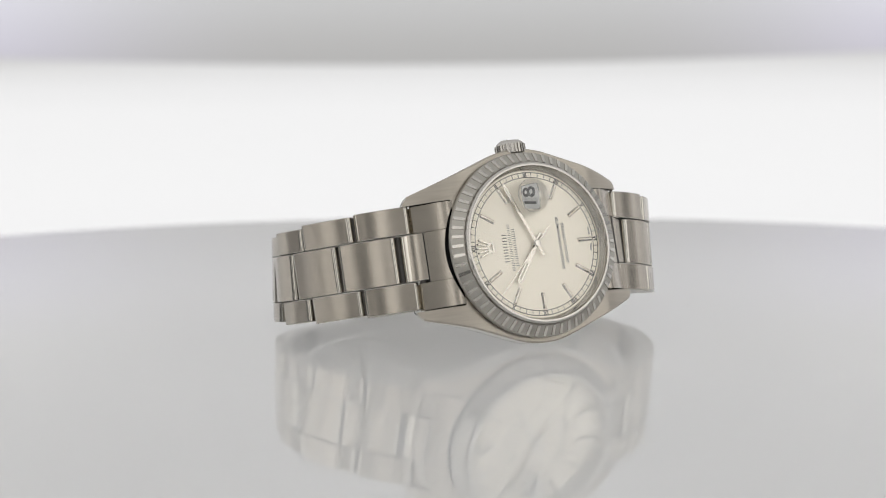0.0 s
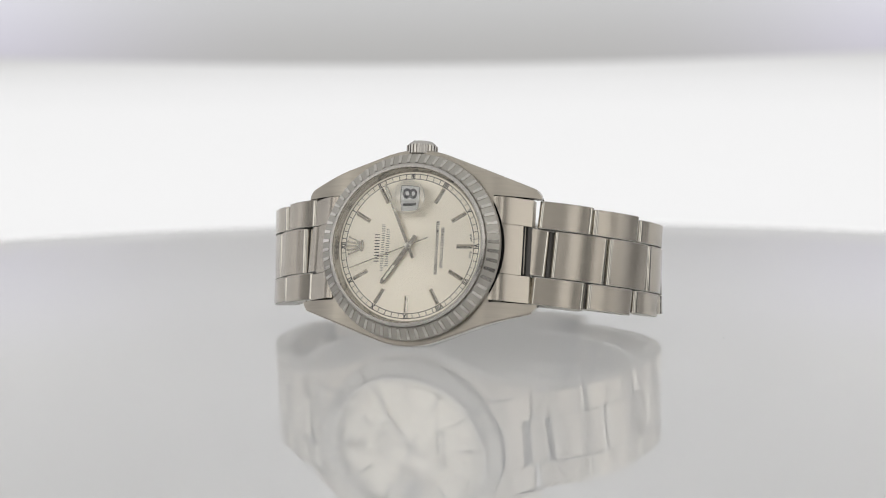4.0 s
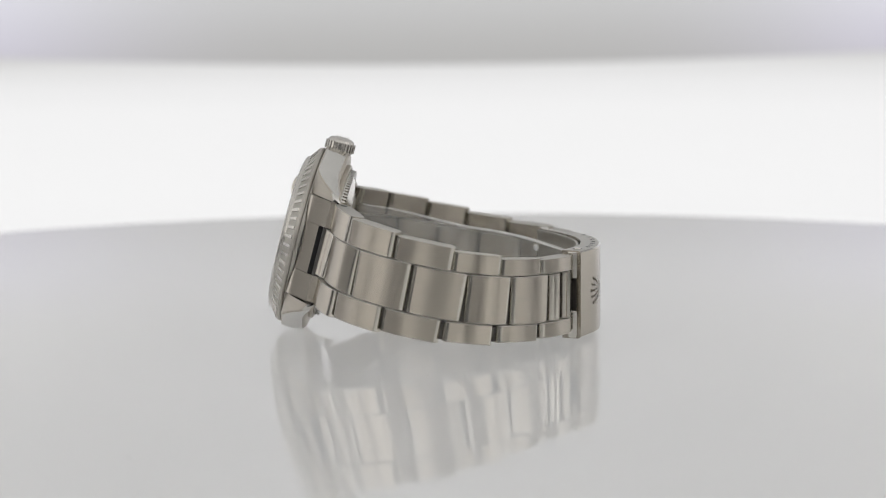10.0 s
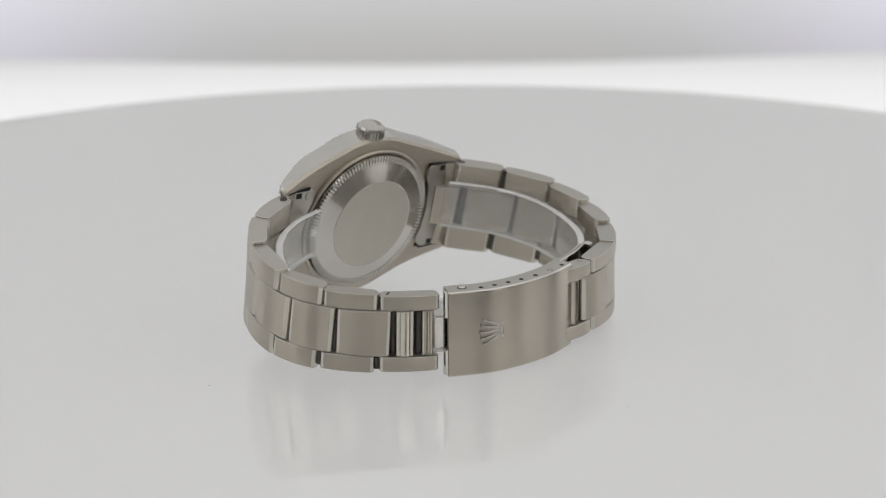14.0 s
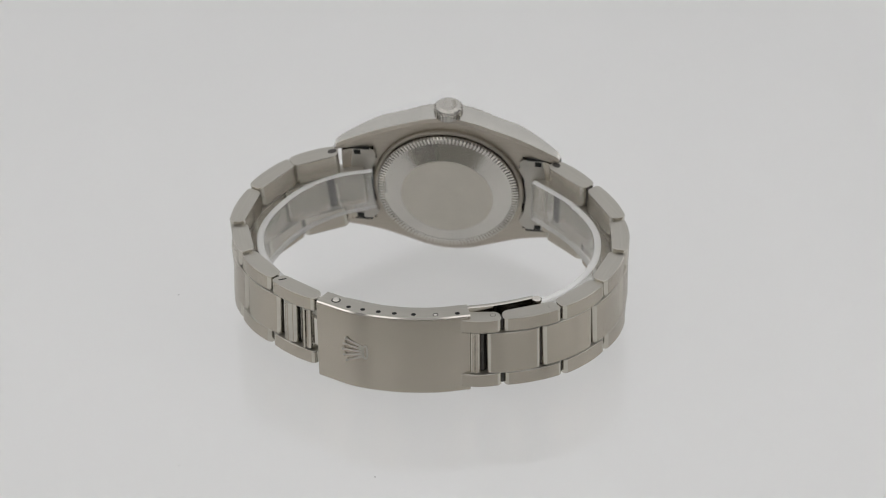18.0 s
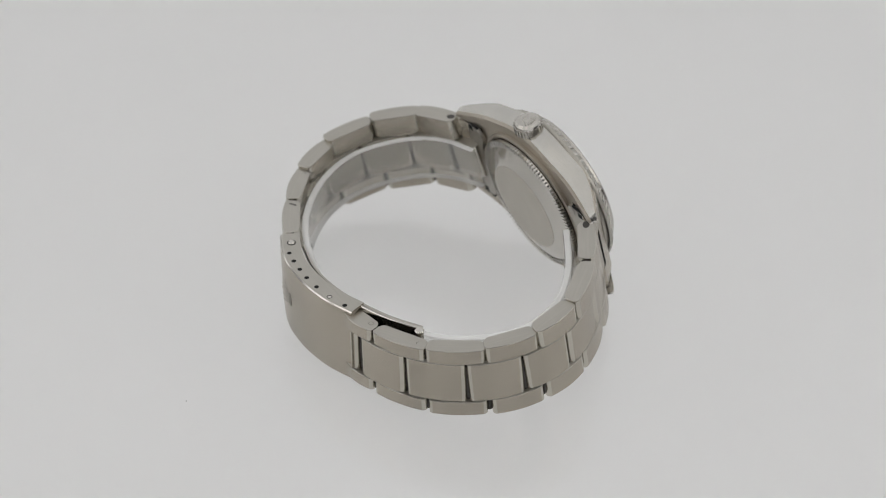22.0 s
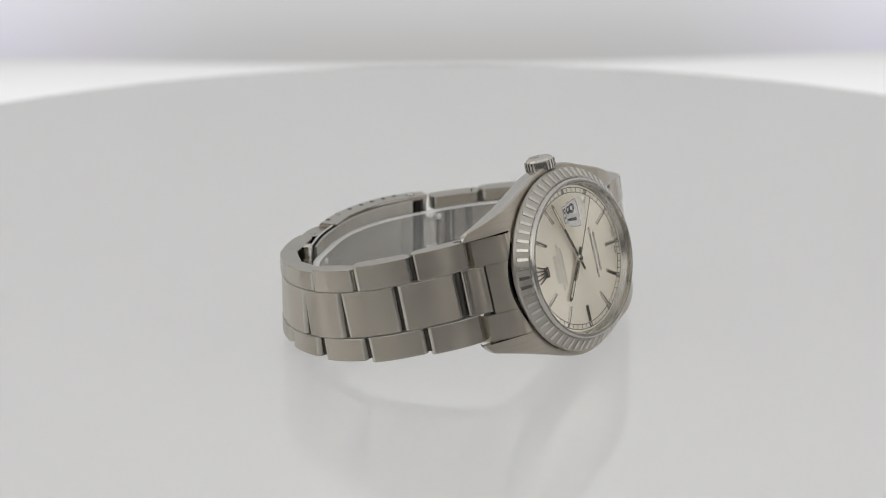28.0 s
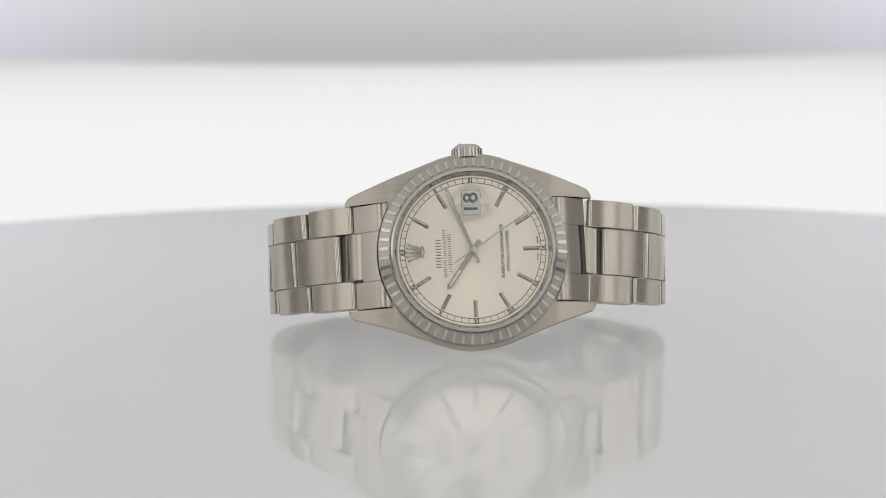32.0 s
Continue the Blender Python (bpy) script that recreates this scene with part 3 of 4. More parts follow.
for x0, x1, z0, z1 in ((-1.24, -1.12, 7.23, 10.57), (1.12, 1.24, 7.23, 10.57), (-1.12, 1.12, 7.23, 7.35), (-1.12, 1.12, 10.45, 10.57)):
    add_box(bm, x0 * MM, x1 * MM, -0.09 * MM, 0.0, z0 * MM, z1 * MM)
part("date_frame", bm, M_MARKER, dial, "thin steel frame round the date", smooth=False)


# pointers
def hand(name, length, tail, width, thick, y, mat, slot=None, label=""):
    bm = prism([(tail * -MM, -width * 0.42 * MM), (length * 0.93 * MM, -width * 0.5 * MM), (length * MM, -width * 0.2 * MM), (length * MM, width * 0.2 * MM),
                (length * 0.93 * MM, width * 0.5 * MM), (tail * -MM, width * 0.42 * MM)], y * MM, (y + thick) * MM)
    ob = part(name, bm, mat, watch, label, HEAD, smooth=False)
    if slot:
        part("lume", prism([(slot[0] * MM, -width * 0.22 * MM), (slot[1] * MM, -width * 0.22 * MM), (slot[1] * MM, width * 0.22 * MM), (slot[0] * MM, width * 0.22 * MM)],
                           (y - 0.02) * MM, (y + 0.02) * MM), M_LUME, ob, "cream luminous strip", smooth=False)
    return ob


hour_hand = hand("hour_hand", 8.8, 2.3, 0.95, 0.12, -0.55, M_MARKER, (4.6, 8.0), "polished steel baton hour hand")
minute_hand = hand("minute_hand", 12.9, 2.6, 0.66, 0.12, -0.80, M_MARKER, (7.0, 12.0), "polished steel baton minute hand")
seconds_hand = hand("seconds_hand", 12.8, 4.2, 0.2, 0.08, -1.02, M_MARKER, None, "thin steel seconds hand with a tail")
part("hub_cap", lathe(mm([(0, -1.2), (0.55, -1.15), (0.7, -1.0), (0.7, -0.3), (0, -0.3)]), 32, closed=False), M_POLISHED, watch, "polished hub cap over the pointers", HEAD)


def hand_pose(degrees):
    """A pointer turns about the dial's axis; zero is at the 12."""
    return HEAD @ pose(0, 0, 0, 0, degrees - 180, 0)


hour_hand.matrix_basis = hand_pose(305.4)

# crystal with its magnifier
crystal = part("crystal", lathe(mm([(0, -2.25), (13.8, -2.25), (14.35, -2.245), (14.6, -2.12), (14.72, -1.85), (14.72, -1.2), (0, -1.25)]), 128, closed=False), M_CRYSTAL, watch,
               "clear flat crystal", HEAD)
_cap = [(0.0, -1.3)] + [(3.3 * i / 14, -1.3 * (1 - (i / 14) ** 2)) for i in range(1, 14)] + [(3.27, -0.06), (3.3, 0.03)]
part("magnifier", lathe(mm(_cap), 48, closed=False), M_GLASS, crystal, "round magnifying lens over the date", Matrix.Translation((0, -2.262 * MM, 9.0 * MM)))
crystal.data.materials.append(M_INNER)
for _f in crystal.data.polygons:
    if _f.normal.y > 0.5:
        _f.material_index = 1
for ob in (crystal, *crystal.children):
    ob.visible_shadow = False

# crown
crown = part("crown", lathe(mm([(0, 18.0), (1.9, 18.0), (1.9, 18.7), (2.55, 18.8), (2.75, 19.1), (2.75, 20.7), (2.55, 21.2), (2.0, 21.6), (1.0, 21.75), (0, 21.8)]), 64, "z", closed=False),
             M_RING, watch, "knurled steel winding crown", HEAD @ Matrix.Translation((0, 3.9 * MM, -0.95 * MM)))
bm = bmesh.new()
add_box(bm, 2.6 * MM, 3.0 * MM, -0.2 * MM, 0.2 * MM, 19.1 * MM, 20.8 * MM)
_ridge = link_mesh("ridge", bm, M_RING, smooth=False)
for i in range(26):
    part("ridge", _ridge, None, crown, m=pose(0, 0, 0, 0, 0, 360 * i / 26))

coronet(1.0 * MM, M_SIDE, crown, Matrix.Translation((0, 0, 21.68 * MM)) @ pose(0, 0, 0, 0, 0, 90), 0.08)

# ---------------------------------------------------------------- bracelet
# outer faces of the joints in the plate's plane, and the height of the bracelet's middle
SIX = [(27.3, -20.8, 7.3), (37.0, -15.8, 5.75), (42.9, -6.1, 3.6), (43.8, 5.3, 1.35), (39.3, 14.4, -0.1), (30.9, 21.5, -0.9), (20.2, 26.9, -1.2)]
TWELVE = [(-17.0, -25.3, 6.6), (-26.6, -19.5, 4.75), (-34.1, -10.9, 2.5), (-36.3, -0.9, 0.6), (-34.0, 9.9, -0.65), (-27.4, 19.9, -1.15), (-16.8, 26.0, -1.45), (-8.0, 28.0, -1.5)]
HALF = [9.9, 9.75, 9.25, 8.65, 7.95, 7.5, 7.35, 7.3]
THICK = 3.2


def strap(rows):
    pts = [Vector((x, y, z + 10.75)) * MM for x, y, z in rows]
    return pts


def along(pts, s):
    i = min(max(int(math.floor(s)), 0), len(pts) - 2)
    u = s - i
    b, c = pts[i], pts[i + 1]
    a = pts[i - 1] if i else 2 * b - c
    d = pts[i + 2] if i + 2 < len(pts) else 2 * c - b
    return 0.5 * (2 * b + (c - a) * u + (2 * a - 5 * b + 4 * c - d) * u * u + (3 * b - a - 3 * c + d) * u ** 3)


def width_dir(s):
    """The bracelet's width leans with the case at its end and stands upright at the clasp."""
    k = min(1.0, max(0.0, s / 3.0))
    return (CASE_R @ Vector((0, 0, 1))).lerp(Vector((0, 0, 1)), k).normalized()


def finish_edges(me):
    """Satin upper and lower edges, polished chamfers and rounded ends."""
    me.materials.append(M_SIDE)
    me.materials.append(M_POLISHED)
    me.materials.append(M_END)
    for f in me.polygons:
        if abs(f.normal.z) > 0.9:
            f.material_index = 1
        elif abs(f.normal.z) > 0.3:
            f.material_index = 2 if me.name.startswith("clasp") else 1
        elif abs(f.normal.x) > 0.3 and me.name.startswith("link"):
            f.material_index = 3


_links = {}


def link_block(length, width, taper=0.2):
    """A link with rounded ends, shorter on its inner face so that it clears its neighbours in the bend."""
    key = (round(length * 1e5), round(width * 1e5))
    if key not in _links:
        out = rounded(length, THICK * MM, 1.12 * MM, 8, 0.5 * MM)
        out = [(x * (1 - 2 * taper * max(0.0, THICK * MM / 2 - y) / length), y) for x, y in out]
        me = link_mesh("link", prism(out, -width / 2, width / 2, "z", 0.12 * MM), M_BRUSHED)
        finish_edges(me)
        _links[key] = me
    return _links[key]


_pins = {}


def link_pin(width):
    """The knuckle and pin between two links, coloured dark for the gap's shade."""
    key = round(width * 1e5)
    if key not in _pins:
        out = [(0.8 * MM * math.cos(radians(a)), 0.8 * MM * math.sin(radians(a))) for a in range(0, 360, 30)]
        _pins[key] = link_mesh("link_pin", prism(out, -width / 2, width / 2, "z"), M_DARK)
    return _pins[key]


def link_pose(a, b, up, sign, offset):
    """A link between two places on the bracelet's outer face; sign: the side of the loop; offset along its width."""
    t = (b - a).normalized()
    u = (up - t * up.dot(t)).normalized()
    n = (t.cross(u) if sign > 0 else u.cross(t)).normalized()
    x = n.cross(u)
    m = Matrix((x, n, u)).transposed().to_4x4()
    mid = (a + b) / 2 - n * (THICK / 2 + 0.1) * MM + u * offset
    return TO_WATCH @ Matrix.Translation(mid) @ m


def joint(a, b, c, up, sign, offset):
    """The middle of the bracelet's thickness at the joint b between places a and c."""
    t = (c - a).normalized()
    u = (up - t * up.dot(t)).normalized()
    n = t.cross(u) if sign > 0 else u.cross(t)
    return TO_WATCH @ (b - n.normalized() * (THICK / 2 + 0.3) * MM + u * offset)


def bracelet(rows, sign, cuts):
    pts = strap(rows)
    gap = 0.36 * MM
    for i in range(len(pts) - 1):
        a, b = pts[i], pts[i + 1]
        L = (b - a).length - gap
        half = (HALF[i] + HALF[i + 1]) / 2
        w = half - 4.5
        for s in (1, -1):
            link = part("outer_link", link_block(L, (w - 0.08) * MM), None, watch, "", link_pose(a, b, width_dir(i + 0.5), sign, s * (4.5 + w / 2 + 0.04) * MM))
            if i == 0:
                # open end of the tube that the spring bar runs in
                oval = [(sign * (L / 2 - 1.5 * MM) + 0.95 * MM * math.cos(radians(g)), 0.1 * MM + 0.7 * MM * math.sin(radians(g))) for g in range(0, 360, 24)]
                z0, z1 = sorted((s * (w / 2 - 0.3) * MM, s * (w / 2 - 0.028) * MM))
                part("tube_end", prism(oval, z0, z1, "z"), M_DARK, link, "dark open end of the bar tube", smooth=False)
            if i:
                m = link_pose(pts[i] * 1.5 - pts[i - 1] * 0.5, (pts[i] + pts[i + 1]) / 2, width_dir(i), sign, s * (4.5 + w / 2 + 0.04) * MM)
                m.translation = joint(pts[i - 1], pts[i], pts[i + 1], width_dir(i), sign, s * (4.5 + w / 2) * MM)
                part("link_pin", link_pin((w - 0.5) * MM), None, watch, "", m)
    for k, (s0, s1) in enumerate(cuts):
        p = along(pts, s0) if s0 > 0 else pts[0] + (pts[0] - pts[1]) * -s0
        q = along(pts, s1)
        m = link_pose(p, q, width_dir((s0 + s1) / 2), sign, 0)
        if k == 0:
            m = m @ Matrix.Translation((0, -0.32 * MM, 0))
        part("centre_link", link_block((q - p).length - 0.36 * MM, 8.9 * MM, 0.2), None, watch, "", m)
        if k:
            m = link_pose(p, q, width_dir(s0), sign, 0)
            m.translation = joint(along(pts, max(0.0, s0 - 0.5)), p, q, width_dir(s0), sign, 0)
            part("link_pin", link_pin(8.6 * MM), None, watch, "", m)


bracelet(SIX, 1, [(-0.45, 0.29), (0.31, 1.34), (1.34, 2.36), (2.36, 3.33), (3.33, 4.27), (4.27, 5.24), (5.26, 5.62), (5.66, 5.92)])
bracelet(TWELVE, -1, [(-0.37, 0.27), (0.29, 1.34), (1.34, 2.36), (2.36, 3.35), (3.35, 4.34), (4.34, 5.36), (5.36, 6.36), (6.42, 6.75)])


# end links between the lugs
def end_link(sign):
    grp = None
    for z0, z1, x_end in ((-9.8, -4.74, 22.0), (-4.66, 4.66, 20.7), (4.74, 9.8, 22.0)):
        bm = bmesh.new()
        rows = []
        nz, nx = 8, 14
        for iz in range(nz + 1):
            z = z0 + (z1 - z0) * iz / nz
            xs = max(math.sqrt(18.02 ** 2 - z * z), 15.62)
            row = []
            for ix in range(nx + 1):
                x = xs + (x_end - xs) * ix / nx
                d = 0.99 * (x - 17.1)
                row.append((x, 1.33 + 0.5 * (d + math.sqrt(d * d + 1.0)), z))
            row += [(x_end, row[-1][1] + 2.0, z), (xs, 5.6, z)]
            rows.append([bm.verts.new((sign * x * MM, y * MM, zz * MM)) for x, y, zz in row])
        k = len(rows[0])
        for lo, hi in zip(rows, rows[1:]):
            for i in range(k):
                bm.faces.new((lo[i], lo[(i + 1) % k], hi[(i + 1) % k], hi[i]))
        bm.faces.new(rows[0])
        bm.faces.new(rows[-1])
        if grp is None:
            grp = part("end_link", bm, M_BRUSHED, watch, "brushed steel end link between the lugs", HEAD)
        else:
            seg = part("segment", bm, M_BRUSHED, grp)
            if x_end < 21:
                # end face painted black for the slot's shade
                seg.data.materials.append(M_HOLE)
                for f in seg.data.polygons:
                    if f.center.x * sign > (x_end - 0.01) * MM:
                        f.material_index = 1
    # spring bar coloured dark, and black put inside the pocket for its shade
    part("spring_bar", prism([(sign * 21.3 * MM + 0.7 * MM * math.cos(a * math.pi / 6), 6.6 * MM + 0.7 * MM * math.sin(a * math.pi / 6)) for a in range(12)],
                             -10.0 * MM, 10.0 * MM, "z"), M_DARK, grp)
    bm = bmesh.new()
    add_box(bm, min(sign * 18.6, sign * 20.2) * MM, max(sign * 18.6, sign * 20.2) * MM, 5.9 * MM, 6.45 * MM, -4.6 * MM, 4.6 * MM)
    part("bar_housing", bm, M_HOLE, grp, "black box in the end link's pocket, standing for its shade", smooth=False)
    # black strip put in the gap between the bezel and the end link for its shade
    arc = [(r, math.radians(a)) for r, fan in ((16.9, range(-30, 31, 5)), (18.2, range(30, -31, -5))) for a in fan]
    part("seam", prism([(sign * r * math.cos(a) * MM, r * math.sin(a) * MM) for r, a in arc], 2.9 * MM, 3.1 * MM, "y"), M_HOLE, grp, "black strip for the shade in the bezel gap", smooth=False)


end_link(1)
end_link(-1)


def back_plate(sign):
    """The stamped inner plate of an end link, seen from inside the loop, with its dark bar slots."""
    pts = [(15.4, -8.6), (16.6, -9.7), (20.4, -9.7), (20.9, -9.2), (20.9, 9.2), (20.4, 9.7), (16.6, 9.7), (15.4, 8.6), (14.9, 7.4), (15.9, 5.0), (16.4, 0.0), (15.9, -5.0), (14.9, -7.4)]
    bm = prism([(sign * x * MM, z * MM) for x, z in pts], 6.5 * MM, 7.35 * MM, "y", 0.1 * MM)
    plate = part("back_plate", bm, M_SIDE, watch, "stamped steel inner plate of the end link", HEAD)
    for z in (-8.9, 8.9):
        bm = bmesh.new()
        add_box(bm, min(sign * 18.2, sign * 19.6) * MM, max(sign * 18.2, sign * 19.6) * MM, 7.3 * MM, 7.38 * MM, (z - 0.6) * MM, (z + 0.6) * MM)
        part("bar_slot", bm, M_HOLE, plate, "dark slot", smooth=False)
        # black strip in the gap beside the lug, standing for its shade
        bm = bmesh.new()
        lo, hi = sorted((sign * 16.4, sign * 20.6))
        zs = sorted((math.copysign(9.72, z), math.copysign(10.1, z)))
        add_box(bm, lo * MM, hi * MM, 6.9 * MM, 7.36 * MM, zs[0] * MM, zs[1] * MM)
        part("seam", bm, M_HOLE, plate, "black strip for the shade in the gap along the lug", smooth=False)
    bump = lathe(mm([(0.0, 7.2), (1.1, 7.2), (1.1, 7.45), (1.0, 7.55), (0.0, 7.55)]), 28, closed=False)
    part("bump", bump, M_SIDE, plate, "rounded ear of the plate", Matrix.Translation((sign * 16.1 * MM, 0, 8.7 * MM)))


back_plate(1)
back_plate(-1)


# ---------------------------------------------------------------- clasp
def spline(pts, n):
    """A smooth way through points."""
    out = []
    P = [2 * pts[0] - pts[1]] + pts + [2 * pts[-1] - pts[-2]]
    for i in range(1, len(P) - 2):
        for j in range(n):
            u = j / n
            a, b, c, d = P[i - 1], P[i], P[i + 1], P[i + 2]
            out.append(0.5 * (2 * b + (c - a) * u + (2 * a - 5 * b + 4 * c - d) * u * u + (3 * b - a - 3 * c + d) * u ** 3))
    out.append(pts[-1])
    return out


CLASP = [Vector((x, y, -1.65 + 10.75)) * MM for x, y in ((19.3, 28.0), (11.6, 30.6), (5.0, 31.0), (0.0, 30.5), (-5.0, 29.3), (-10.6, 26.9))]
_way = spline(CLASP, 6)
_h, _t0, _d = 8.5, 0.9, 3.9
_sec = [(0, -_h + 0.75), (0, _h - 0.75), (-0.08, _h - 0.38), (-0.28, _h - 0.12), (-0.6, _h), (-_d, _h), (-_d, _h - _t0), (-_t0, _h - _t0), (-_t0, -_h + _t0), (-_d, -_h + _t0), (-_d, -_h),
        (-0.6, -_h), (-0.28, -_h + 0.12), (-0.08, -_h + 0.38)]
_up = [Vector((0, 0, 1))] * len(_way)
clasp = part("clasp", sweep(_way, _up, [(a * MM, b * MM) for a, b in _sec]), M_BRUSHED, watch, "brushed steel folding clasp cover", TO_WATCH)


CLASP_UP = Vector((0, 0, 1))
finish_edges(clasp.data)


def on_way(way, u):
    """The place and outward frame at the fraction u of a way: x along it, y outwards, z up."""
    f = u * (len(way) - 1)
    i = min(int(f), len(way) - 2)
    p = way[i].lerp(way[i + 1], f - i)
    t = (way[i + 1] - way[i]).normalized()
    n = t.cross(CLASP_UP)
    m = Matrix((t, n, CLASP_UP)).transposed().to_4x4()
    return Matrix.Translation(p) @ m


# adjusting holes, rivets and the ornament
_hole = link_mesh("hole", lathe(mm([(0.0, 0.0), (0.48, 0.0), (0.48, 0.012), (0.0, 0.012)]), 20, "z", closed=False), M_HOLE)
for u, deep in ((0.162, 1.3), (0.248, 1.5), (0.345, 1.5), (0.457, 1.45), (0.612, 1.35), (0.925, 1.0)):
    for s in (1, -1):
        part("hole", _hole, None, clasp, m=on_way(_way, u) @ Matrix.Translation((0, -deep * MM, s * (_h + (0 if s > 0 else 0.012)) * MM)))
_rivet = link_mesh("rivet", lathe(mm([(0.0, 0.30), (0.55, 0.28), (0.7, 0.1), (0.72, 0.0), (0.0, 0.0)]), 24, "z", closed=False), M_POLISHED)
part("rivet", _rivet, None, clasp, "polished round rivet", on_way(_way, 0.075) @ Matrix.Translation((0, -2.1 * MM, _h * MM)))
_dot = link_mesh("rivet", lathe(mm([(0.0, 0.05), (0.3, 0.05), (0.42, 0.0), (0.0, 0.0)]), 20, "z", closed=False), M_POLISHED)
part("rivet", _dot, None, clasp, "small flush rivet", on_way(_way, 0.782) @ Matrix.Translation((0, -1.2 * MM, _h * MM)))
_rim = link_mesh("rivet_rim", lathe(mm([(0.72, 0.0), (0.74, 0.03), (0.92, 0.03), (0.94, 0.0)]), 24, "z"), M_DARK)
for u, deep, k in ((0.075, 2.1, 1.0), (0.782, 1.2, 0.6)):
    part("rivet_rim", _rim, None, clasp, "dark rim round a rivet", on_way(_way, u) @ Matrix.Translation((0, -deep * MM, _h * MM)) @ Matrix.Diagonal((k, k, 1, 1)))
_f = on_way(_way, 0.235)
coronet(2.1 * MM, M_SIDE, clasp, _f @ Matrix(((0, -1, 0, 0), (0, 0, 1, 0), (1, 0, 0, 0), (0, 0, 0, 1))) @ Matrix.Diagonal((1, 1, 0.3, 1)), 0.10)

# the lip and the end wall at the clasp's opening end
_e = on_way(_way, 0.0)
bm = bmesh.new()
add_box(bm, 0.9 * MM, 1.5 * MM, -3.9 * MM, -0.85 * MM, -7.85 * MM, 7.85 * MM)
part("end_wall", bm, M_DARK, clasp, "end wall coloured dark for its shade", _e, smooth=False)
# two polished finger lips above and below a recessed tongue
for z0, z1 in ((3.1, 8.3), (-8.3, -3.1)):
    out = [(0.35 + 0.95 * math.cos(radians(a)) * 1.0, -1.75 + 1.1 * math.sin(radians(a))) for a in range(0, 360, 20)]
    part("lip", prism([(x * MM, y * MM) for x, y in out], z0 * MM, z1 * MM, "z", 0.2 * MM), M_POLISHED, clasp, "polished finger lip", _e)
out = rounded(3.4, 1.5, 0.5, 4)
part("tongue", prism([((x - 0.8) * MM, (y - 2.6) * MM) for x, y in out], -3.0 * MM, 3.0 * MM, "z", 0.15 * MM), M_POLISHED, clasp, "polished tongue of the clasp", _e)

# folding blades, lying inside the bracelet, and their pin
_b1 = spline([Vector((x, y, -1.9 + 10.75)) * MM for x, y in ((14.0, 26.3), (6.0, 27.6), (-2.0, 26.9), (-9.0, 24.6), (-15.5, 21.6), (-21.0, 17.9))], 5)
_b2 = [p + Vector((0.25, -0.95, 0)) * MM for p in _b1]
for way, half, top, mat in ((_b1, 7.4, 8.5, M_POLISHED), (_b2, 6.9, 8.2, M_SIDE)):
    sec = [(0, -half), (0, top), (-0.1, top + 0.1), (-0.45, top + 0.1), (-0.55, top), (-0.55, -half), (-0.45, -half - 0.1), (-0.1, -half - 0.1)]
    part("folding_blade", sweep(way, [CLASP_UP] * len(way), [(a * MM, b * MM) for a, b in sec]), mat, watch, "thin polished folding clasp blade", TO_WATCH)
part("hinge_pin", lathe(mm([(0.0, -7.6), (0.75, -7.6), (0.85, -7.4), (0.85, 7.9), (0.95, 8.0), (0.95, 8.5), (0.75, 8.7), (0.0, 8.75)]), 24, "z", closed=False), M_POLISHED, watch,
     "steel pin of the folding blade", TO_WATCH @ Matrix.Translation(Vector((-21.6, 17.9, -1.9 + 10.75)) * MM))

# pin heads and adjusting slots on the upper edges of the links
_pin = link_mesh("pin_head", lathe(mm([(0.42, 0.0), (0.46, 0.035), (0.52, 0.035), (0.56, 0.0)]), 24, "z"), M_DARK)
_head = link_mesh("pin_head", lathe(mm([(0.0, 0.03), (0.4, 0.03), (0.45, 0.0), (0.0, 0.0)]), 24, "z", closed=False), M_SIDE)
for x, y, z in ((-14.4, 24.5, 5.82), (-24.6, 19.6, 6.16), (-30.2, 10.7, 6.84)):
    for me in (_pin, _head):
        part("pin_head", me, None, watch, m=TO_WATCH @ Matrix.Translation(Vector((x, y, z + 10.75 + 0.02)) * MM))

bm = bmesh.new()
add_box(bm, -0.8 * MM, 0.8 * MM, -0.19 * MM, 0.19 * MM, 0, 0.03 * MM)
_slit = link_mesh("adjusting_slit", bm, M_HOLE, smooth=False)
for i, u in ((4, 0.19), (5, 0.19)):
    p = along(strap(SIX), i + u)
    d = (strap(SIX)[i + 1] - strap(SIX)[i]).normalized()
    n = d.cross(Vector((0, 0, 1))).normalized()
    half = HALF[i] + (HALF[i + 1] - HALF[i]) * 0.5
    q = p - n * 1.9 * MM + Vector((0, 0, half + 0.02)) * MM
    part("adjusting_slit", _slit, None, watch, "", TO_WATCH @ Matrix.Translation(q) @ pose(0, 0, 0, 0, 0, math.degrees(math.atan2(d.y, d.x)) + 62))

# clear plastic ring that keeps the bracelet open
RING = [(20.0, -18.2, 7.4), (27.0, -15.2, 6.6), (33.3, -10.2, 5.0), (37.2, -2.2, 3.0), (37.6, 5.0, 1.2), (34.0, 12.2, -0.2), (26.3, 18.9, -1.0), (17.0, 23.0, -1.4),
        (6.0, 25.4, -1.5), (-5.0, 24.3, -1.5), (-15.0, 19.3, -1.2), (-23.2, 13.6, -0.6), (-28.0, 6.6, 0.2), (-29.8, -1.3, 1.2), (-28.2, -9.0, 3.2), (-22.4, -15.2, 5.4),
        (-13.5, -20.4, 7.3)]
_rw = spline([Vector((x, y, z + 10.75)) * MM for x, y, z in RING], 5)
_ru = [width_dir(min(i, len(_rw) - 1 - i) / len(_rw) * 14) for i in range(len(_rw))]
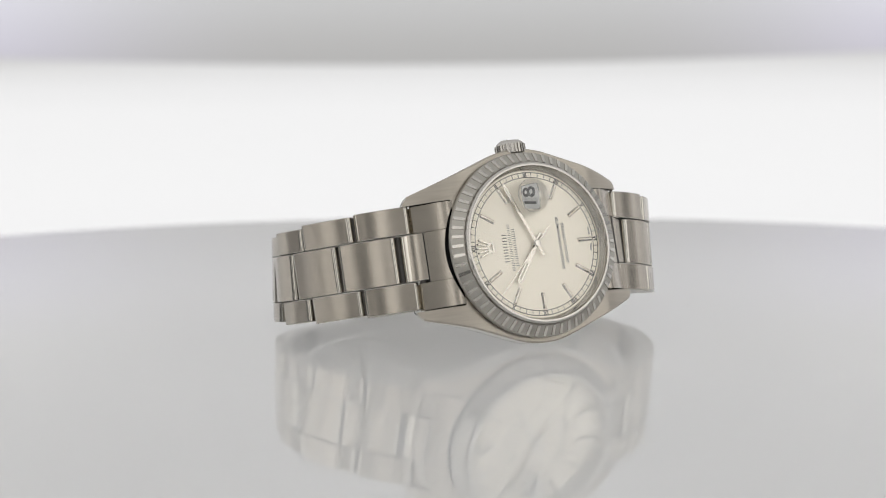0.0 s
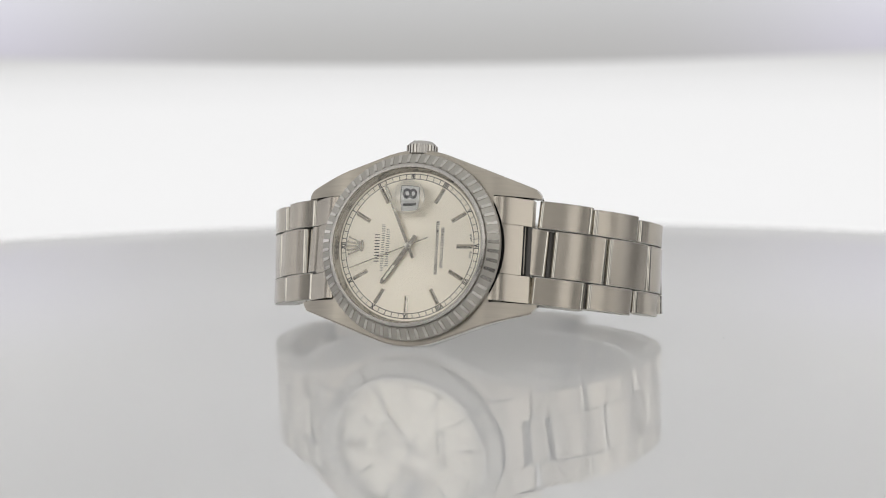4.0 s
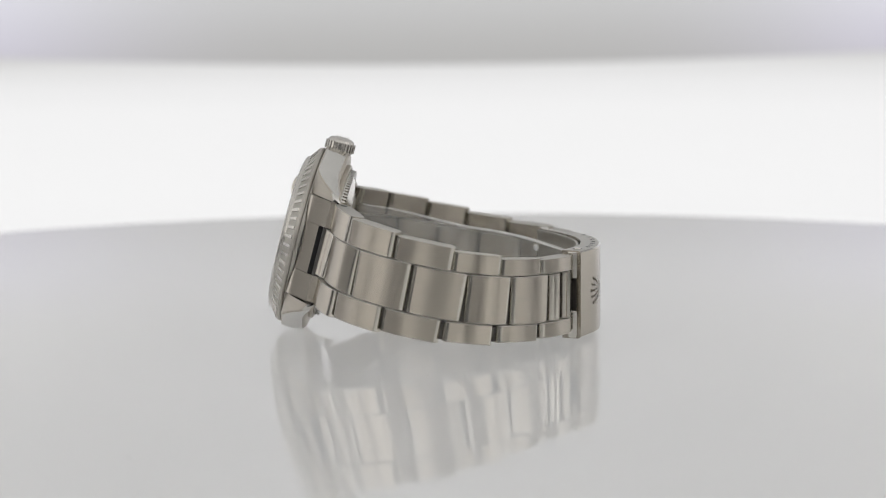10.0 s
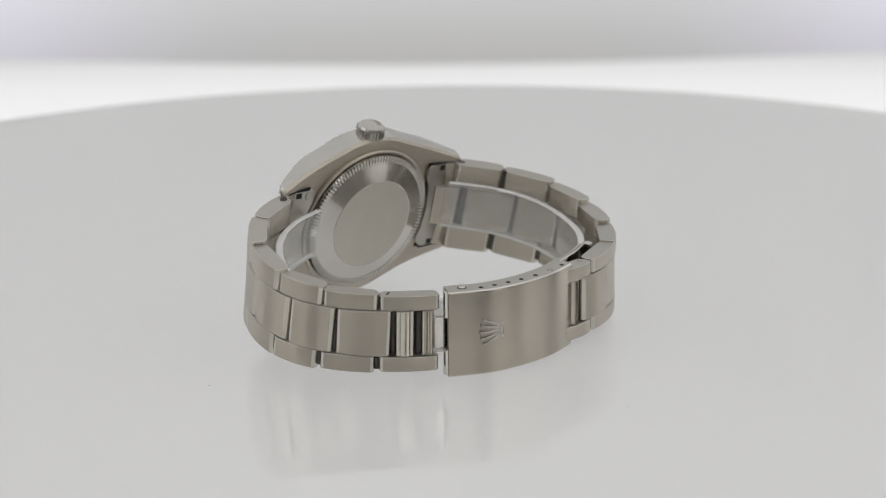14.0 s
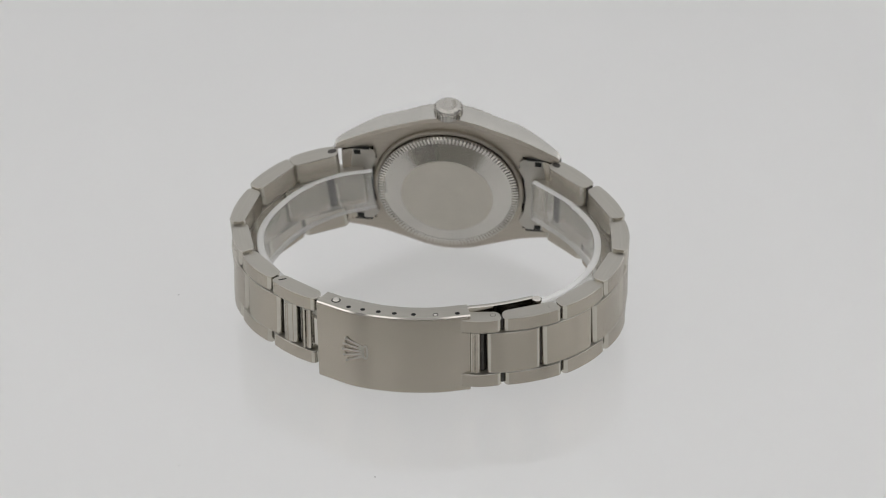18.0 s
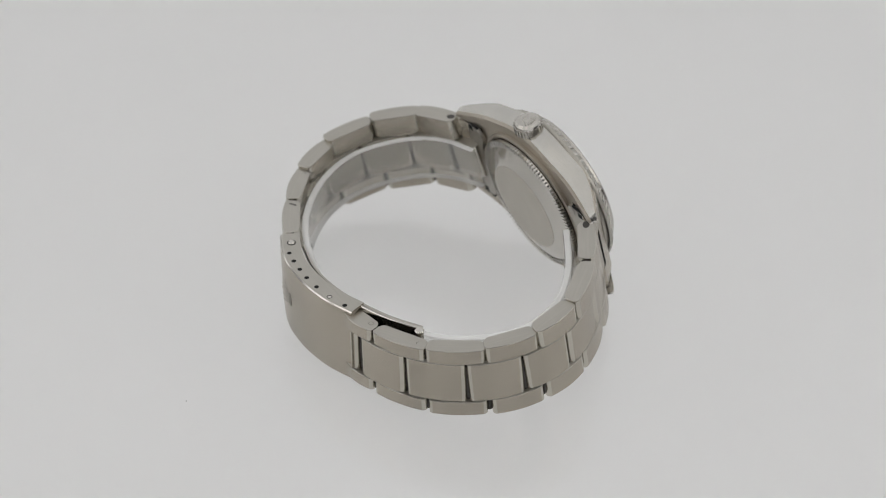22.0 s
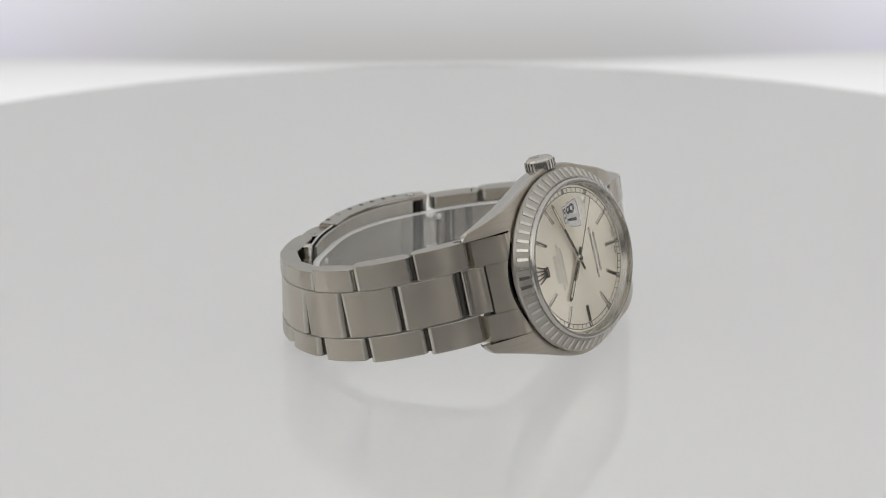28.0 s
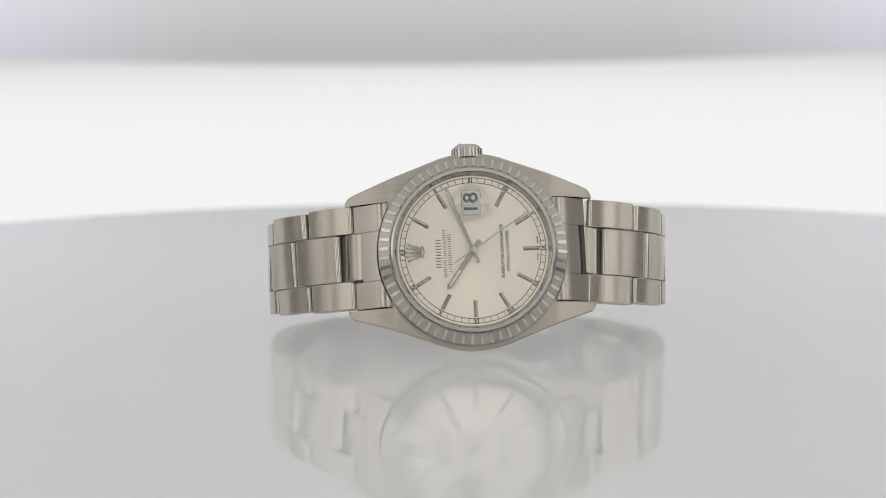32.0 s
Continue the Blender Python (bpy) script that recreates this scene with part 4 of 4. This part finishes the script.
_rs = [(a * MM, b * MM) for a, b in rounded(1.5, 10.4, 0.4, 3)]
holder = tagged(new("watch_ring"), "clear plastic ring holding the bracelet open", "holder")
band = part("band", sweep(_rw, _ru, _rs), M_CLEAR, holder, m=TO_WATCH)
band.data.materials.append(M_PLASTIC)
for _f in band.data.polygons:
    if abs(_f.normal.z) > 0.6:
        _f.material_index = 1

# small clear pegs on the ring's inner face
_peg = link_mesh("peg", lathe(mm([(0.0, -0.5), (0.55, -0.45), (0.7, 0.0), (0.0, 0.0)]), 20, closed=False), M_PLASTIC)
for i in (34, 52):
    t = (_rw[i + 1] - _rw[i - 1]).normalized()
    n = t.cross(_ru[i]).normalized()
    m = Matrix((t, -n, _ru[i])).transposed().to_4x4() @ pose(0, 0, 0, 180, 0, 0)
    part("peg", _peg, None, holder, "small clear peg", TO_WATCH @ Matrix.Translation(_rw[i] - n * 0.75 * MM + _ru[i] * 3.9 * MM) @ m)


# specks of dust on the plate
random.seed(5)
bm = bmesh.new()
for _ in range(14):
    a, r = random.uniform(0, 2 * math.pi), random.uniform(0.05, 0.20)
    size = random.choice((0.10, 0.13, 0.17, 0.22)) * MM
    bmesh.ops.create_icosphere(bm, subdivisions=1, radius=size, matrix=Matrix.Translation((r * math.cos(a), r * math.sin(a), size * 0.2)) @ pose(0, 0, 0, 0, 0, random.uniform(0, 180))
                               @ Matrix.Diagonal((random.uniform(0.8, 2.2), 0.7, 0.3, 1)))
dust = tagged(new("dust", link_mesh("dust", bm, M_DUST)), "few grey specks of dust on the plate", "dust", kind="stuff")


def motions():
    rows = [(float(t), plate_pose(t)) for t in range(33)]
    walk(turntable, rows)
    walk(dust, rows)
    for thing in (watch, holder):
        walk(thing, [(t, m @ Matrix.Translation(WATCH_BASE)) for t, m in rows])
    walk(seconds_hand, [(float(t), hand_pose(6.0 * (t + 52.5))) for t in range(33)])
    walk(minute_hand, [(float(t), hand_pose(65.2 + 0.1 * t)) for t in range(0, 33, 8)])


motions()
